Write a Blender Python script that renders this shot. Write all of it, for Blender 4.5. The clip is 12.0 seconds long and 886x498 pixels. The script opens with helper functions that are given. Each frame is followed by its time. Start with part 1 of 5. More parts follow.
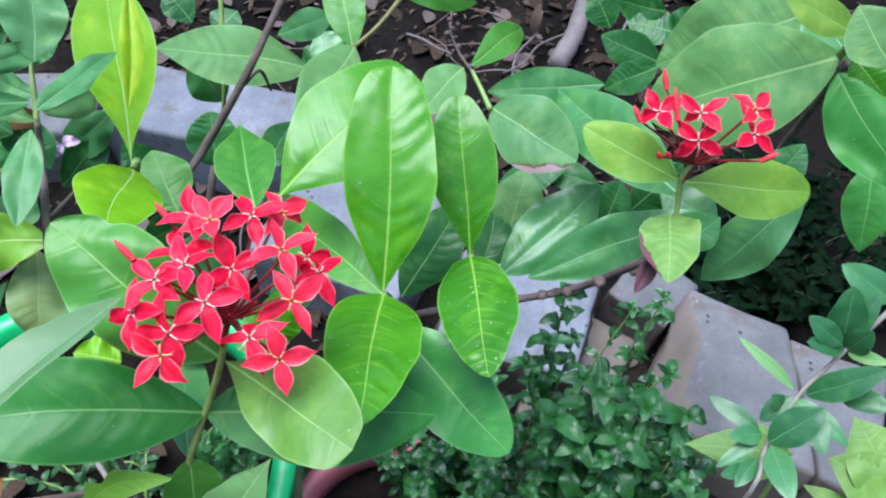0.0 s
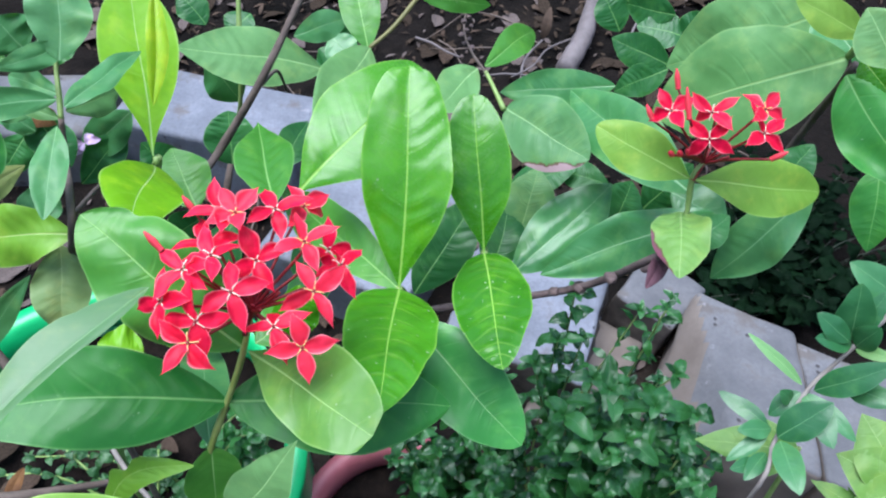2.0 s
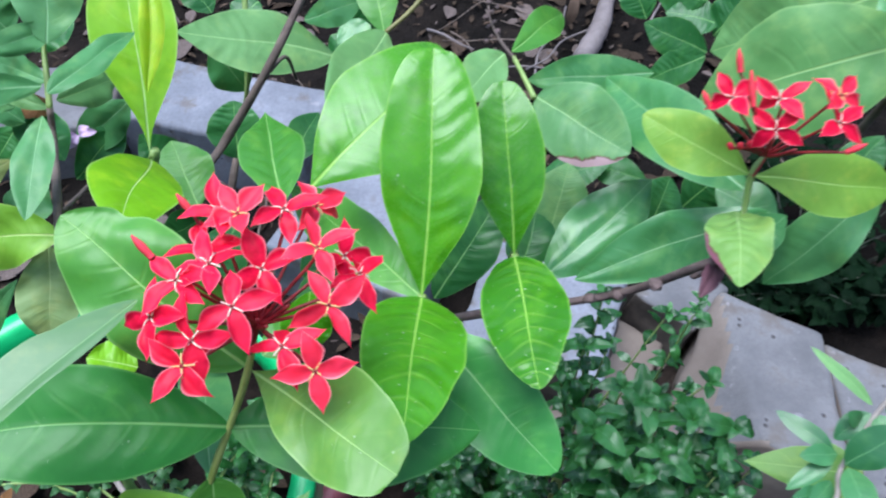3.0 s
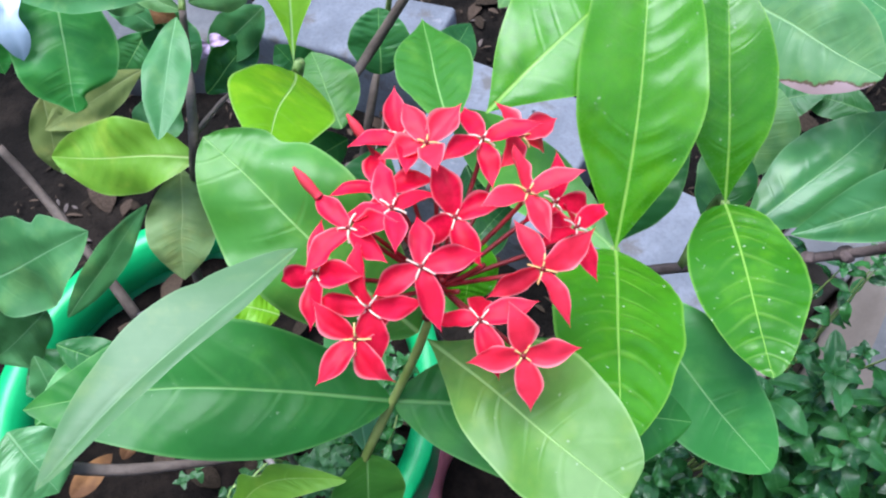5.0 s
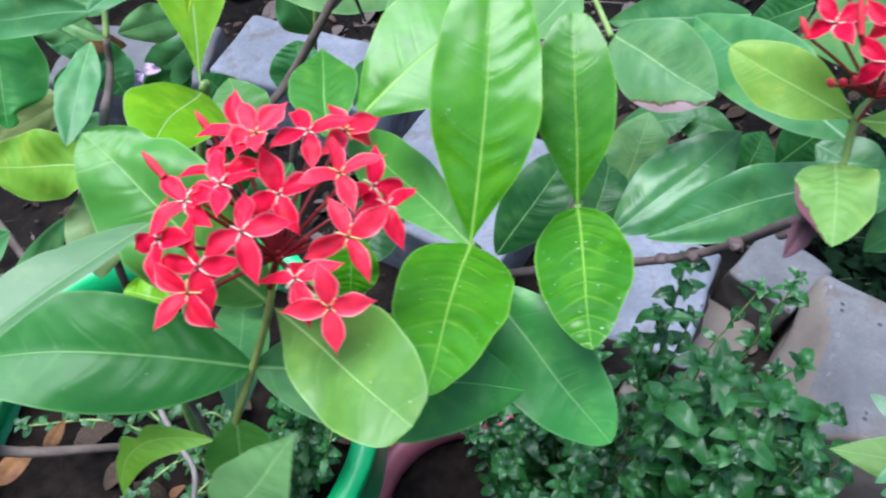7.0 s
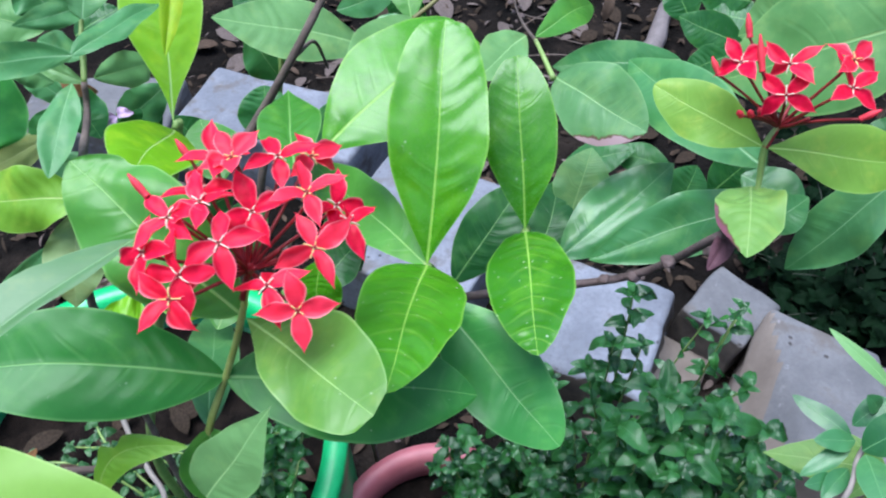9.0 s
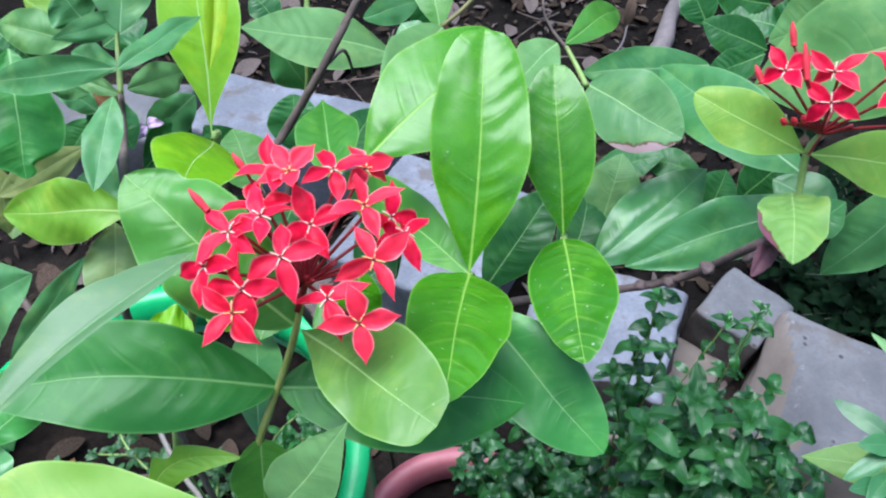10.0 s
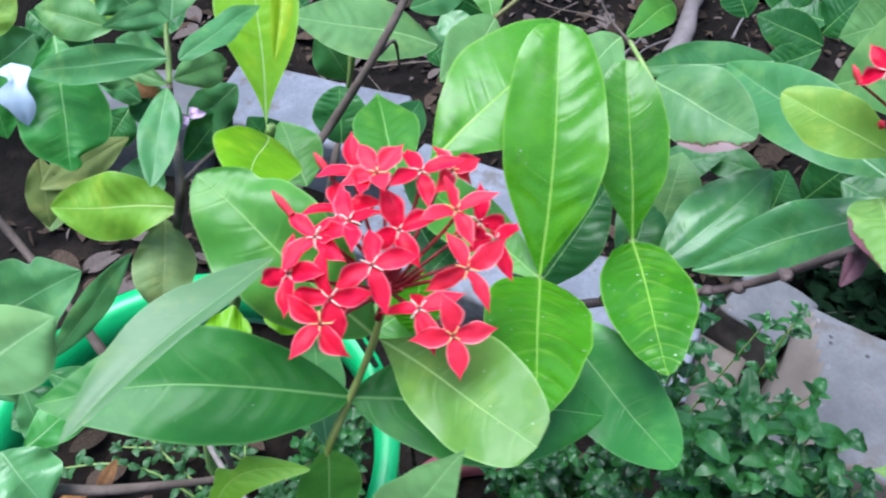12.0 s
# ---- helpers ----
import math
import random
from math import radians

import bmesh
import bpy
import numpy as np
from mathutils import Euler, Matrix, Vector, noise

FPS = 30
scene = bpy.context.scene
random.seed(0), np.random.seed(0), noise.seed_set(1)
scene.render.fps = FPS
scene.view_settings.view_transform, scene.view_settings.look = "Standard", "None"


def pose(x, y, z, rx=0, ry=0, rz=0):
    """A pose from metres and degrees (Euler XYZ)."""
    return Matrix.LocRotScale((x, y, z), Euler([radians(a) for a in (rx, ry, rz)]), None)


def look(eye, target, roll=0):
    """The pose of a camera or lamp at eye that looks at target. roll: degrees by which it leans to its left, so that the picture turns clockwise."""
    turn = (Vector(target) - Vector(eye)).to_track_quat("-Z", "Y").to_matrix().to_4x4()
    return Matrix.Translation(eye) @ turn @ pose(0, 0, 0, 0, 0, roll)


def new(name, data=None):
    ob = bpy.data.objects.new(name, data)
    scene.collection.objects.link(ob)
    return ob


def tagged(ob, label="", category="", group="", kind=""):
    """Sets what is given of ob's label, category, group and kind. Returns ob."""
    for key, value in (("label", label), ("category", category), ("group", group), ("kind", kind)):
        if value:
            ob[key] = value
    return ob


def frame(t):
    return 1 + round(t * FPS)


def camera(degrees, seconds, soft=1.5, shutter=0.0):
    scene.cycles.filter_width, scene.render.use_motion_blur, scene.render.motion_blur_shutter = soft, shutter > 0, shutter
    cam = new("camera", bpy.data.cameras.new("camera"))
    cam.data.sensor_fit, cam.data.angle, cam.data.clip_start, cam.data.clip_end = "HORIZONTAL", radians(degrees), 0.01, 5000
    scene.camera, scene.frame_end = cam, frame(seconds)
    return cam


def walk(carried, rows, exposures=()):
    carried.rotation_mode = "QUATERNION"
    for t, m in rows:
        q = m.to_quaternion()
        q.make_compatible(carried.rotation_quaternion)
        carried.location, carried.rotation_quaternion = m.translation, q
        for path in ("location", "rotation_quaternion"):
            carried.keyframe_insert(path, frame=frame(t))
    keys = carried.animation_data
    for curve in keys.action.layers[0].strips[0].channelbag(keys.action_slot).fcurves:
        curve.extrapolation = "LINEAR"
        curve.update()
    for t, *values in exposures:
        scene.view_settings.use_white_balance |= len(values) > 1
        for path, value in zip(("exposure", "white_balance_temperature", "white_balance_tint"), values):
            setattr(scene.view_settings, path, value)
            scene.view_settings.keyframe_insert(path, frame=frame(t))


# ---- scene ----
cam = camera(60.0, 12.0, soft=2.2, shutter=0.5)
PATH = [
    (0, (0.0085, 0.0219, 1.0976), (-0.0239, 0.6362, 0.3092), 2.37),
    (0.5, (0.0091, 0.0204, 1.0974), (-0.0257, 0.6358, 0.3100), 2.41),
    (1, (0.0088, 0.0209, 1.0975), (-0.0282, 0.6372, 0.3108), 2.32),
    (1.5, (0.0067, 0.0182, 1.0992), (-0.0318, 0.6361, 0.3139), 2.22),
    (2, (0.0049, 0.0141, 1.1008), (-0.0353, 0.6322, 0.3157), 2.14),
    (2.5, (0.0030, 0.0172, 1.0947), (-0.0401, 0.6375, 0.3115), 1.84),
    (3, (-0.0044, 0.0380, 1.0749), (-0.0552, 0.6499, 0.2856), 1.41),
    (3.5, (-0.0230, 0.0523, 1.0532), (-0.1149, 0.6263, 0.2396), -1.30),
    (3.7, (-0.0273, 0.0565, 1.0497), (-0.1391, 0.6151, 0.2278), -2.68),
    (5.3, (-0.0405, 0.0718, 1.0339), (-0.2085, 0.5831, 0.1911), -6.96),
    (5.5, (-0.0395, 0.0728, 1.0337), (-0.2071, 0.5833, 0.1904), -6.97),
    (6, (-0.0291, 0.0665, 1.0394), (-0.1996, 0.5795, 0.1981), -7.07),
    (6.5, (-0.0134, 0.0547, 1.0452), (-0.1782, 0.5937, 0.2192), -6.01),
    (7, (0.0105, 0.0463, 1.0492), (-0.1550, 0.6115, 0.2410), -5.34),
    (7.5, (0.0325, 0.0426, 1.0497), (-0.1217, 0.6319, 0.2566), -4.39),
    (7.7, (0.0339, 0.0432, 1.0520), (-0.1090, 0.6371, 0.2603), -3.35),
    (9.3, (0.0123, 0.0204, 1.0626), (-0.1137, 0.6488, 0.2950), -2.63),
    (9.5, (0.0084, 0.0202, 1.0634), (-0.1174, 0.6481, 0.2953), -2.82),
    (10, (0.0023, 0.0214, 1.0655), (-0.1284, 0.6481, 0.2973), -3.13),
    (10.5, (-0.0054, 0.0248, 1.0650), (-0.1365, 0.6556, 0.3001), -2.92),
    (11, (-0.0083, 0.0265, 1.0637), (-0.1419, 0.6537, 0.2965), -2.94),
    (11.5, (-0.0098, 0.0287, 1.0618), (-0.1454, 0.6494, 0.2896), -3.13),
    (12, (-0.0256, 0.0291, 1.0601), (-0.1582, 0.6438, 0.2825), -2.66),
]
EXPOSURE = 1.98
walk(cam, [(t, look(eye, target, roll)) for t, eye, target, roll in PATH], [(0.0, EXPOSURE), (12.0, EXPOSURE)])

# ---- light: open shade under a bright sky ----
world = bpy.data.worlds.new("sky")
scene.world = world
world.use_nodes = True
wn = world.node_tree
sky = wn.nodes.new("ShaderNodeTexSky")
sky.sky_type, sky.sun_disc = "NISHITA", False
sky.sun_elevation, sky.sun_rotation = radians(79), radians(282)
wn.links.new(sky.outputs[0], wn.nodes["Background"].inputs[0])
wn.nodes["Background"].inputs[1].default_value = 0.115
sun = new("sun", bpy.data.lights.new("sun", "SUN"))
sun.data.energy, sun.data.angle, sun.data.color = 1.8, radians(44), (0.84, 0.92, 1.04)
sun.matrix_world = look((-0.48, 0.30, 3.2), (0, 0.2, 0.6))


# ---- materials ----
def graph(name):
    m = bpy.data.materials.new(name)
    m.use_nodes = True
    nt = m.node_tree
    return m, nt, nt.nodes["Principled BSDF"]


def put(nt, kind, **inputs):
    n = nt.nodes.new(kind)
    for k, v in inputs.items():
        n.inputs[k.replace("_", " ")].default_value = v
    return n


def calc(nt, op, a, b=None, c=None):
    n = nt.nodes.new("ShaderNodeMath")
    n.operation = op
    for i, v in enumerate((a, b, c)):
        if v is None:
            continue
        if isinstance(v, (int, float)):
            n.inputs[i].default_value = v
        else:
            nt.links.new(v, n.inputs[i])
    return n.outputs[0]


def ramp(nt, x, a, b, lo=0.0, hi=1.0):
    n = nt.nodes.new("ShaderNodeMapRange")
    n.interpolation_type = "SMOOTHSTEP"
    nt.links.new(x, n.inputs[0])
    for i, v in enumerate((a, b, lo, hi)):
        n.inputs[i + 1].default_value = v
    return n.outputs[0]


def blend(nt, f, a, b, mode="MIX"):
    n = nt.nodes.new("ShaderNodeMix")
    n.data_type, n.blend_type = "RGBA", mode
    for i, v in ((0, f), (6, a), (7, b)):
        if isinstance(v, (int, float)):
            n.inputs[i].default_value = v
        elif isinstance(v, tuple):
            n.inputs[i].default_value = (*v, 1)
        else:
            nt.links.new(v, n.inputs[i])
    return n.outputs[2]


def grain(nt, scale, detail=3.0, where="Object"):
    c = nt.nodes.new("ShaderNodeTexCoord")
    n = put(nt, "ShaderNodeTexNoise", Scale=scale, Detail=detail, Roughness=0.6)
    nt.links.new(c.outputs[where], n.inputs["Vector"])
    return n.outputs[0]


def relief(nt, bsdf, height, strength, distance):
    b = put(nt, "ShaderNodeBump", Strength=strength, Distance=distance)
    nt.links.new(height, b.inputs["Height"])
    nt.links.new(b.outputs[0], bsdf.inputs["Normal"])
    return b


def leaf_material(name, low, high, vein, rough=0.4, spots=0.0, through_light=0.22, side=0.07, gloss=0.45, scorch=None, crease=0.35):
    m, nt, bsdf = graph(name)
    uv = nt.nodes.new("ShaderNodeUVMap")
    uv.uv_map = "leaf"
    sep = nt.nodes.new("ShaderNodeSeparateXYZ")
    nt.links.new(uv.outputs[0], sep.inputs[0])
    d = calc(nt, "MULTIPLY", calc(nt, "ABSOLUTE", calc(nt, "SUBTRACT", sep.outputs[0], 0.5)), 2.0)
    v = sep.outputs[1]
    edge_uv = nt.nodes.new("ShaderNodeUVMap")
    edge_uv.uv_map = "edge"
    esep = nt.nodes.new("ShaderNodeSeparateXYZ")
    nt.links.new(edge_uv.outputs[0], esep.inputs[0])
    narrow = calc(nt, "DIVIDE", d, calc(nt, "SUBTRACT", 1.2, v))
    rib = ramp(nt, narrow, 0.010, 0.038, 1.0, 0.0)
    vein_uv = nt.nodes.new("ShaderNodeUVMap")
    vein_uv.uv_map = "vein"
    vsep = nt.nodes.new("ShaderNodeSeparateXYZ")
    nt.links.new(vein_uv.outputs[0], vsep.inputs[0])
    q = calc(nt, "ADD", vsep.outputs[0], 0.5)
    f = calc(nt, "ABSOLUTE", calc(nt, "SUBTRACT", calc(nt, "FRACT", calc(nt, "ADD", q, 8.0)), 0.5))
    patchy = ramp(nt, grain(nt, 55.0, 2.0), 0.35, 0.65, 0.25, 1.0)
    veins = calc(nt, "MULTIPLY", calc(nt, "MULTIPLY", ramp(nt, f, 0.36, 0.5), patchy), ramp(nt, d, 0.85, 0.1))
    margin = ramp(nt, esep.outputs[0], 0.94, 0.99)
    broad, fine = grain(nt, 38.0), grain(nt, 420.0, 4.0)
    info = nt.nodes.new("ShaderNodeObjectInfo")
    mixer = calc(nt, "ADD", calc(nt, "MULTIPLY", broad, 0.9), calc(nt, "MULTIPLY", calc(nt, "SUBTRACT", info.outputs["Random"], 0.6), 0.5))
    col = blend(nt, ramp(nt, mixer, 0.15, 0.75), low, high)
    blotch = ramp(nt, grain(nt, 75.0, 4.0), 0.48, 0.68, 0.0, 0.45)
    col = blend(nt, blotch, col, (high[0] * 1.5, high[1] * 1.12, high[2] * 0.9))
    dim = ramp(nt, grain(nt, 52.0, 2.0), 0.55, 0.72, 0.0, 0.4)
    col = blend(nt, dim, col, tuple(c * 0.7 for c in low))
    col = blend(nt, calc(nt, "MULTIPLY", fine, 0.35), col, tuple(c * 0.55 for c in low))
    mask = calc(nt, "MAXIMUM", calc(nt, "MULTIPLY", rib, 0.62), calc(nt, "MAXIMUM", calc(nt, "MULTIPLY", veins, side), calc(nt, "MULTIPLY", margin, 0.28)))
    col = blend(nt, mask, col, vein)
    if spots:
        speck = ramp(nt, grain(nt, 430.0, 2.0), 0.72 - 0.06 * spots, 0.80 - 0.06 * spots)
        col = blend(nt, calc(nt, "MULTIPLY", speck, spots), col, (0.55, 0.62, 0.5))
    if scorch:
        reach = calc(nt, "ADD", calc(nt, "MULTIPLY", calc(nt, "SUBTRACT", sep.outputs[0], 0.5), 1.8), calc(nt, "MULTIPLY", calc(nt, "SUBTRACT", v, 0.5), 1.5))
        reach = calc(nt, "ADD", reach, calc(nt, "MULTIPLY", grain(nt, 160.0), 0.35))
        col = blend(nt, ramp(nt, reach, 1.02, 1.06), col, (0.10, 0.06, 0.03))
        col = blend(nt, ramp(nt, reach, 1.07, 1.1), col, scorch)
    nt.links.new(col, bsdf.inputs["Base Color"])
    nt.links.new(calc(nt, "ADD", calc(nt, "MULTIPLY", fine, 0.12), rough - 0.06), bsdf.inputs["Roughness"])
    bsdf.inputs["Specular IOR Level"].default_value = gloss
    height = calc(nt, "SUBTRACT", calc(nt, "MULTIPLY", fine, 0.10), calc(nt, "MAXIMUM", rib, calc(nt, "MULTIPLY", veins, crease)))
    b = relief(nt, bsdf, height, 0.28, 0.0011)
    tr = nt.nodes.new("ShaderNodeBsdfTranslucent")
    nt.links.new(blend(nt, 1.0, col, (1.0, 1.0, 0.45), "MULTIPLY"), tr.inputs[0])
    nt.links.new(b.outputs[0], tr.inputs[1])
    mix = nt.nodes.new("ShaderNodeMixShader")
    mix.inputs[0].default_value = through_light
    nt.links.new(bsdf.outputs[0], mix.inputs[1])
    nt.links.new(tr.outputs[0], mix.inputs[2])
    nt.links.new(mix.outputs[0], nt.nodes["Material Output"].inputs[0])
    return m


def rough_material(name, low, high, scale, rough=0.85, bump=0.4, depth=0.004, fine_scale=None, dirt=None, shine=0.5):
    m, nt, bsdf = graph(name)
    a, b = grain(nt, scale), grain(nt, fine_scale or scale * 9, 5.0)
    col = blend(nt, ramp(nt, a, 0.3, 0.7), low, high)
    col = blend(nt, calc(nt, "MULTIPLY", b, 0.5), col, tuple(c * 0.5 for c in low))
    if dirt:
        col = blend(nt, ramp(nt, grain(nt, scale * 0.6, 6.0), 0.52, 0.68, 0.0, 0.7), col, dirt)
    nt.links.new(col, bsdf.inputs["Base Color"])
    bsdf.inputs["Roughness"].default_value = rough
    bsdf.inputs["Specular IOR Level"].default_value = shine
    relief(nt, bsdf, calc(nt, "ADD", a, calc(nt, "MULTIPLY", b, 0.6)), bump, depth)
    return m


def petal_material(name, low, high, flush, rim):
    m, nt, bsdf = graph(name)
    edge_uv = nt.nodes.new("ShaderNodeUVMap")
    edge_uv.uv_map = "edge"
    sep = nt.nodes.new("ShaderNodeSeparateXYZ")
    nt.links.new(edge_uv.outputs[0], sep.inputs[0])
    n = grain(nt, 260.0, 3.0)
    info = nt.nodes.new("ShaderNodeObjectInfo")
    col = blend(nt, ramp(nt, n, 0.3, 0.7), low, high)
    col = blend(nt, calc(nt, "MULTIPLY", ramp(nt, info.outputs["Random"], 0.3, 1.0), 0.4), col, flush)
    col = blend(nt, ramp(nt, sep.outputs[1], 0.4, 1.0, 0.0, 0.35), col, flush)
    col = blend(nt, ramp(nt, sep.outputs[0], 0.80, 1.0, 0.0, 0.7), col, rim)
    col = blend(nt, ramp(nt, sep.outputs[1], 0.07, 0.0, 0.0, 0.15), col, (0.95, 0.4, 0.36))
    nt.links.new(col, bsdf.inputs["Base Color"])
    bsdf.inputs["Roughness"].default_value = 0.45
    bsdf.inputs["Specular IOR Level"].default_value = 0.2
    relief(nt, bsdf, n, 0.25, 0.0006)
    tr = nt.nodes.new("ShaderNodeBsdfTranslucent")
    nt.links.new(col, tr.inputs[0])
    mix = nt.nodes.new("ShaderNodeMixShader")
    mix.inputs[0].default_value = 0.38
    nt.links.new(bsdf.outputs[0], mix.inputs[1])
    nt.links.new(tr.outputs[0], mix.inputs[2])
    nt.links.new(mix.outputs[0], nt.nodes["Material Output"].inputs[0])
    return m


def concrete_material(name, low, high):
    m, nt, bsdf = graph(name)
    a, b = grain(nt, 9.0, 5.0), grain(nt, 170.0, 5.0)
    col = blend(nt, ramp(nt, a, 0.35, 0.65), low, high)
    col = blend(nt, ramp(nt, b, 0.4, 0.7, 0.0, 0.3), col, (0.075, 0.072, 0.08))
    col = blend(nt, ramp(nt, grain(nt, 16.0, 6.0), 0.52, 0.66, 0.0, 0.75), col, (0.10, 0.085, 0.075))
    col = blend(nt, ramp(nt, grain(nt, 30.0, 4.0), 0.62, 0.72, 0.0, 0.6), col, (0.26, 0.25, 0.27))
    pits = put(nt, "ShaderNodeTexVoronoi", Scale=55.0)
    nt.links.new(nt.nodes.new("ShaderNodeTexCoord").outputs["Object"], pits.inputs["Vector"])
    hole = calc(nt, "MULTIPLY", ramp(nt, pits.outputs["Distance"], 0.10, 0.2, 1.0, 0.0), ramp(nt, grain(nt, 21.0), 0.52, 0.6))
    col = blend(nt, calc(nt, "MULTIPLY", hole, 0.8), col, (0.035, 0.03, 0.03))
    nt.links.new(col, bsdf.inputs["Base Color"])
    bsdf.inputs["Roughness"].default_value = 0.88
    bsdf.inputs["Specular IOR Level"].default_value = 0.25
    relief(nt, bsdf, calc(nt, "SUBTRACT", calc(nt, "ADD", a, calc(nt, "MULTIPLY", b, 0.5)), hole), 0.6, 0.004)
    return m


BRIGHT = leaf_material("leaf_glossy_green", (0.030, 0.175, 0.004), (0.066, 0.28, 0.010), (0.34, 0.58, 0.11), 0.27, spots=0.4, gloss=0.4, crease=0.34, side=0.06)
SPECKLED = leaf_material("leaf_speckled_green", (0.030, 0.175, 0.004), (0.066, 0.28, 0.010), (0.34, 0.58, 0.11), 0.30, spots=0.65, gloss=0.36, crease=0.5, side=0.18)
SOFT = leaf_material("leaf_soft_green", (0.074, 0.205, 0.026), (0.122, 0.285, 0.050), (0.36, 0.56, 0.20), 0.36, spots=0.3, gloss=0.32, crease=0.25)
MID = leaf_material("leaf_green", (0.045, 0.195, 0.022), (0.084, 0.285, 0.042), (0.32, 0.55, 0.18), 0.34, spots=0.2, gloss=0.3, crease=0.4)
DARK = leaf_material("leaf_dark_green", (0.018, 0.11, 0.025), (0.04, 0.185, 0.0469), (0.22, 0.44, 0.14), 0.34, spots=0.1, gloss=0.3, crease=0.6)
DEEP = leaf_material("leaf_deep_green", (0.023, 0.165, 0.024), (0.050, 0.25, 0.042), (0.20, 0.42, 0.13), 0.36, spots=0.25, gloss=0.26, crease=0.4, side=0.12)
COOL = leaf_material("leaf_emerald", (0.034, 0.225, 0.038), (0.070, 0.325, 0.068), (0.30, 0.54, 0.22), 0.38, gloss=0.34, crease=0.3)
DULL = leaf_material("leaf_dull_green", (0.090, 0.25, 0.066), (0.16, 0.355, 0.122), (0.28, 0.46, 0.16), 0.46, gloss=0.3, crease=0.5)
STRAW = leaf_material("leaf_straw_green", (0.2, 0.26, 0.0762), (0.3, 0.36, 0.125), (0.40, 0.44, 0.2), 0.55, gloss=0.2)
TEAL = leaf_material("leaf_cool_green", (0.052, 0.21, 0.060), (0.104, 0.305, 0.104), (0.26, 0.46, 0.22), 0.30, gloss=0.45, crease=0.35)
SCORCHED = leaf_material("leaf_scorched", (0.062, 0.2, 0.0579), (0.11, 0.28, 0.0945), (0.28, 0.48, 0.20), 0.44, scorch=(0.36, 0.24, 0.25), crease=0.3)
WILTED = leaf_material("leaf_wilted", (0.105, 0.25, 0.045), (0.18, 0.34, 0.085), (0.36, 0.50, 0.20), 0.50, gloss=0.25, scorch=(0.15, 0.05, 0.07), crease=0.3)
SHEEN = leaf_material("leaf_pale_sheen", (0.085, 0.195, 0.070), (0.13, 0.26, 0.098), (0.20, 0.36, 0.15), 0.42, gloss=0.45, crease=0.08)
SPROUT = leaf_material("leaf_sprout", (0.018, 0.08, 0.0225), (0.05, 0.16, 0.0469), (0.12, 0.28, 0.1), 0.45)
PALE = leaf_material("leaf_pale_green", (0.12, 0.29, 0.0823), (0.175, 0.37, 0.1311), (0.40, 0.62, 0.26), 0.48, crease=0.2)
FRESH = leaf_material("leaf_fresh_green", (0.195, 0.39, 0.048), (0.28, 0.48, 0.085), (0.45, 0.64, 0.20), 0.44, through_light=0.28, crease=0.2)
LIME = leaf_material("leaf_lime", (0.20, 0.50, 0.012), (0.30, 0.62, 0.030), (0.60, 0.80, 0.34), 0.40, through_light=0.42, crease=0.2)
YOUNG = leaf_material("leaf_young_yellow", (0.3, 0.52, 0.0103), (0.4, 0.6, 0.0274), (0.5, 0.66, 0.1), 0.4, through_light=0.3)
WEED = leaf_material("leaf_grey_green", (0.060, 0.215, 0.066), (0.115, 0.30, 0.112), (0.24, 0.44, 0.22), 0.42, gloss=0.32, crease=0.25)
OLIVE = leaf_material("leaf_olive", (0.14, 0.25, 0.0762), (0.22, 0.32, 0.1189), (0.34, 0.42, 0.18), 0.55)
YELLOW = leaf_material("leaf_yellow_green", (0.18, 0.4, 0.0323), (0.27, 0.49, 0.0701), (0.5, 0.64, 0.22), 0.46, through_light=0.3)
# near-black green: deep shade behind the pavers painted into the leaf colour
SHADED_LEAF = leaf_material("leaf_painted_shade", (0.0015, 0.007, 0.003), (0.004, 0.017, 0.006), (0.008, 0.024, 0.009), 0.7, gloss=0.05)
LOBED = leaf_material("leaf_lobed_yellow_green", (0.100, 0.25, 0.028), (0.155, 0.32, 0.052), (0.36, 0.50, 0.17), 0.48, through_light=0.25)
WHORL = leaf_material("leaf_whorled_dark", (0.024, 0.125, 0.042), (0.064, 0.225, 0.080), (0.16, 0.34, 0.15), 0.32, gloss=0.42, crease=0.2)
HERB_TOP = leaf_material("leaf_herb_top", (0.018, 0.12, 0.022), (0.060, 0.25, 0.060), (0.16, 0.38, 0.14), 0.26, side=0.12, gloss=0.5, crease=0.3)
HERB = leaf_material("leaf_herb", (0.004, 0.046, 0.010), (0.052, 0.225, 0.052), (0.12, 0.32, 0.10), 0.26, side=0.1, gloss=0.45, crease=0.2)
DRIED = rough_material("leaf_withered", (0.06, 0.018, 0.03), (0.13, 0.05, 0.065), 90.0, 0.8, 0.4, 0.001)
LITTER = rough_material("leaf_litter", (0.038, 0.024, 0.017), (0.105, 0.070, 0.050), 30.0, 0.85, 0.4, 0.002, shine=0.15)
LITTER_GREY = rough_material("leaf_litter_grey", (0.085, 0.064, 0.058), (0.16, 0.125, 0.112), 30.0, 0.85, 0.4, 0.002, shine=0.15)
LITTER_DARK = rough_material("leaf_litter_dark", (0.02, 0.014, 0.010), (0.06, 0.042, 0.030), 30.0, 0.85, 0.4, 0.002, shine=0.08)
PETAL = petal_material("petal_crimson", (0.62, 0.003, 0.028), (0.85, 0.006, 0.056), (0.92, 0.026, 0.078), (0.95, 0.28, 0.32))
PETAL_OPEN = petal_material("petal_coral", (0.74, 0.008, 0.036), (0.88, 0.020, 0.066), (0.93, 0.055, 0.10), (0.96, 0.36, 0.38))
TUBE = rough_material("flower_stalk", (0.19, 0.007, 0.014), (0.32, 0.018, 0.024), 300.0, 0.5, 0.2, 0.0004)
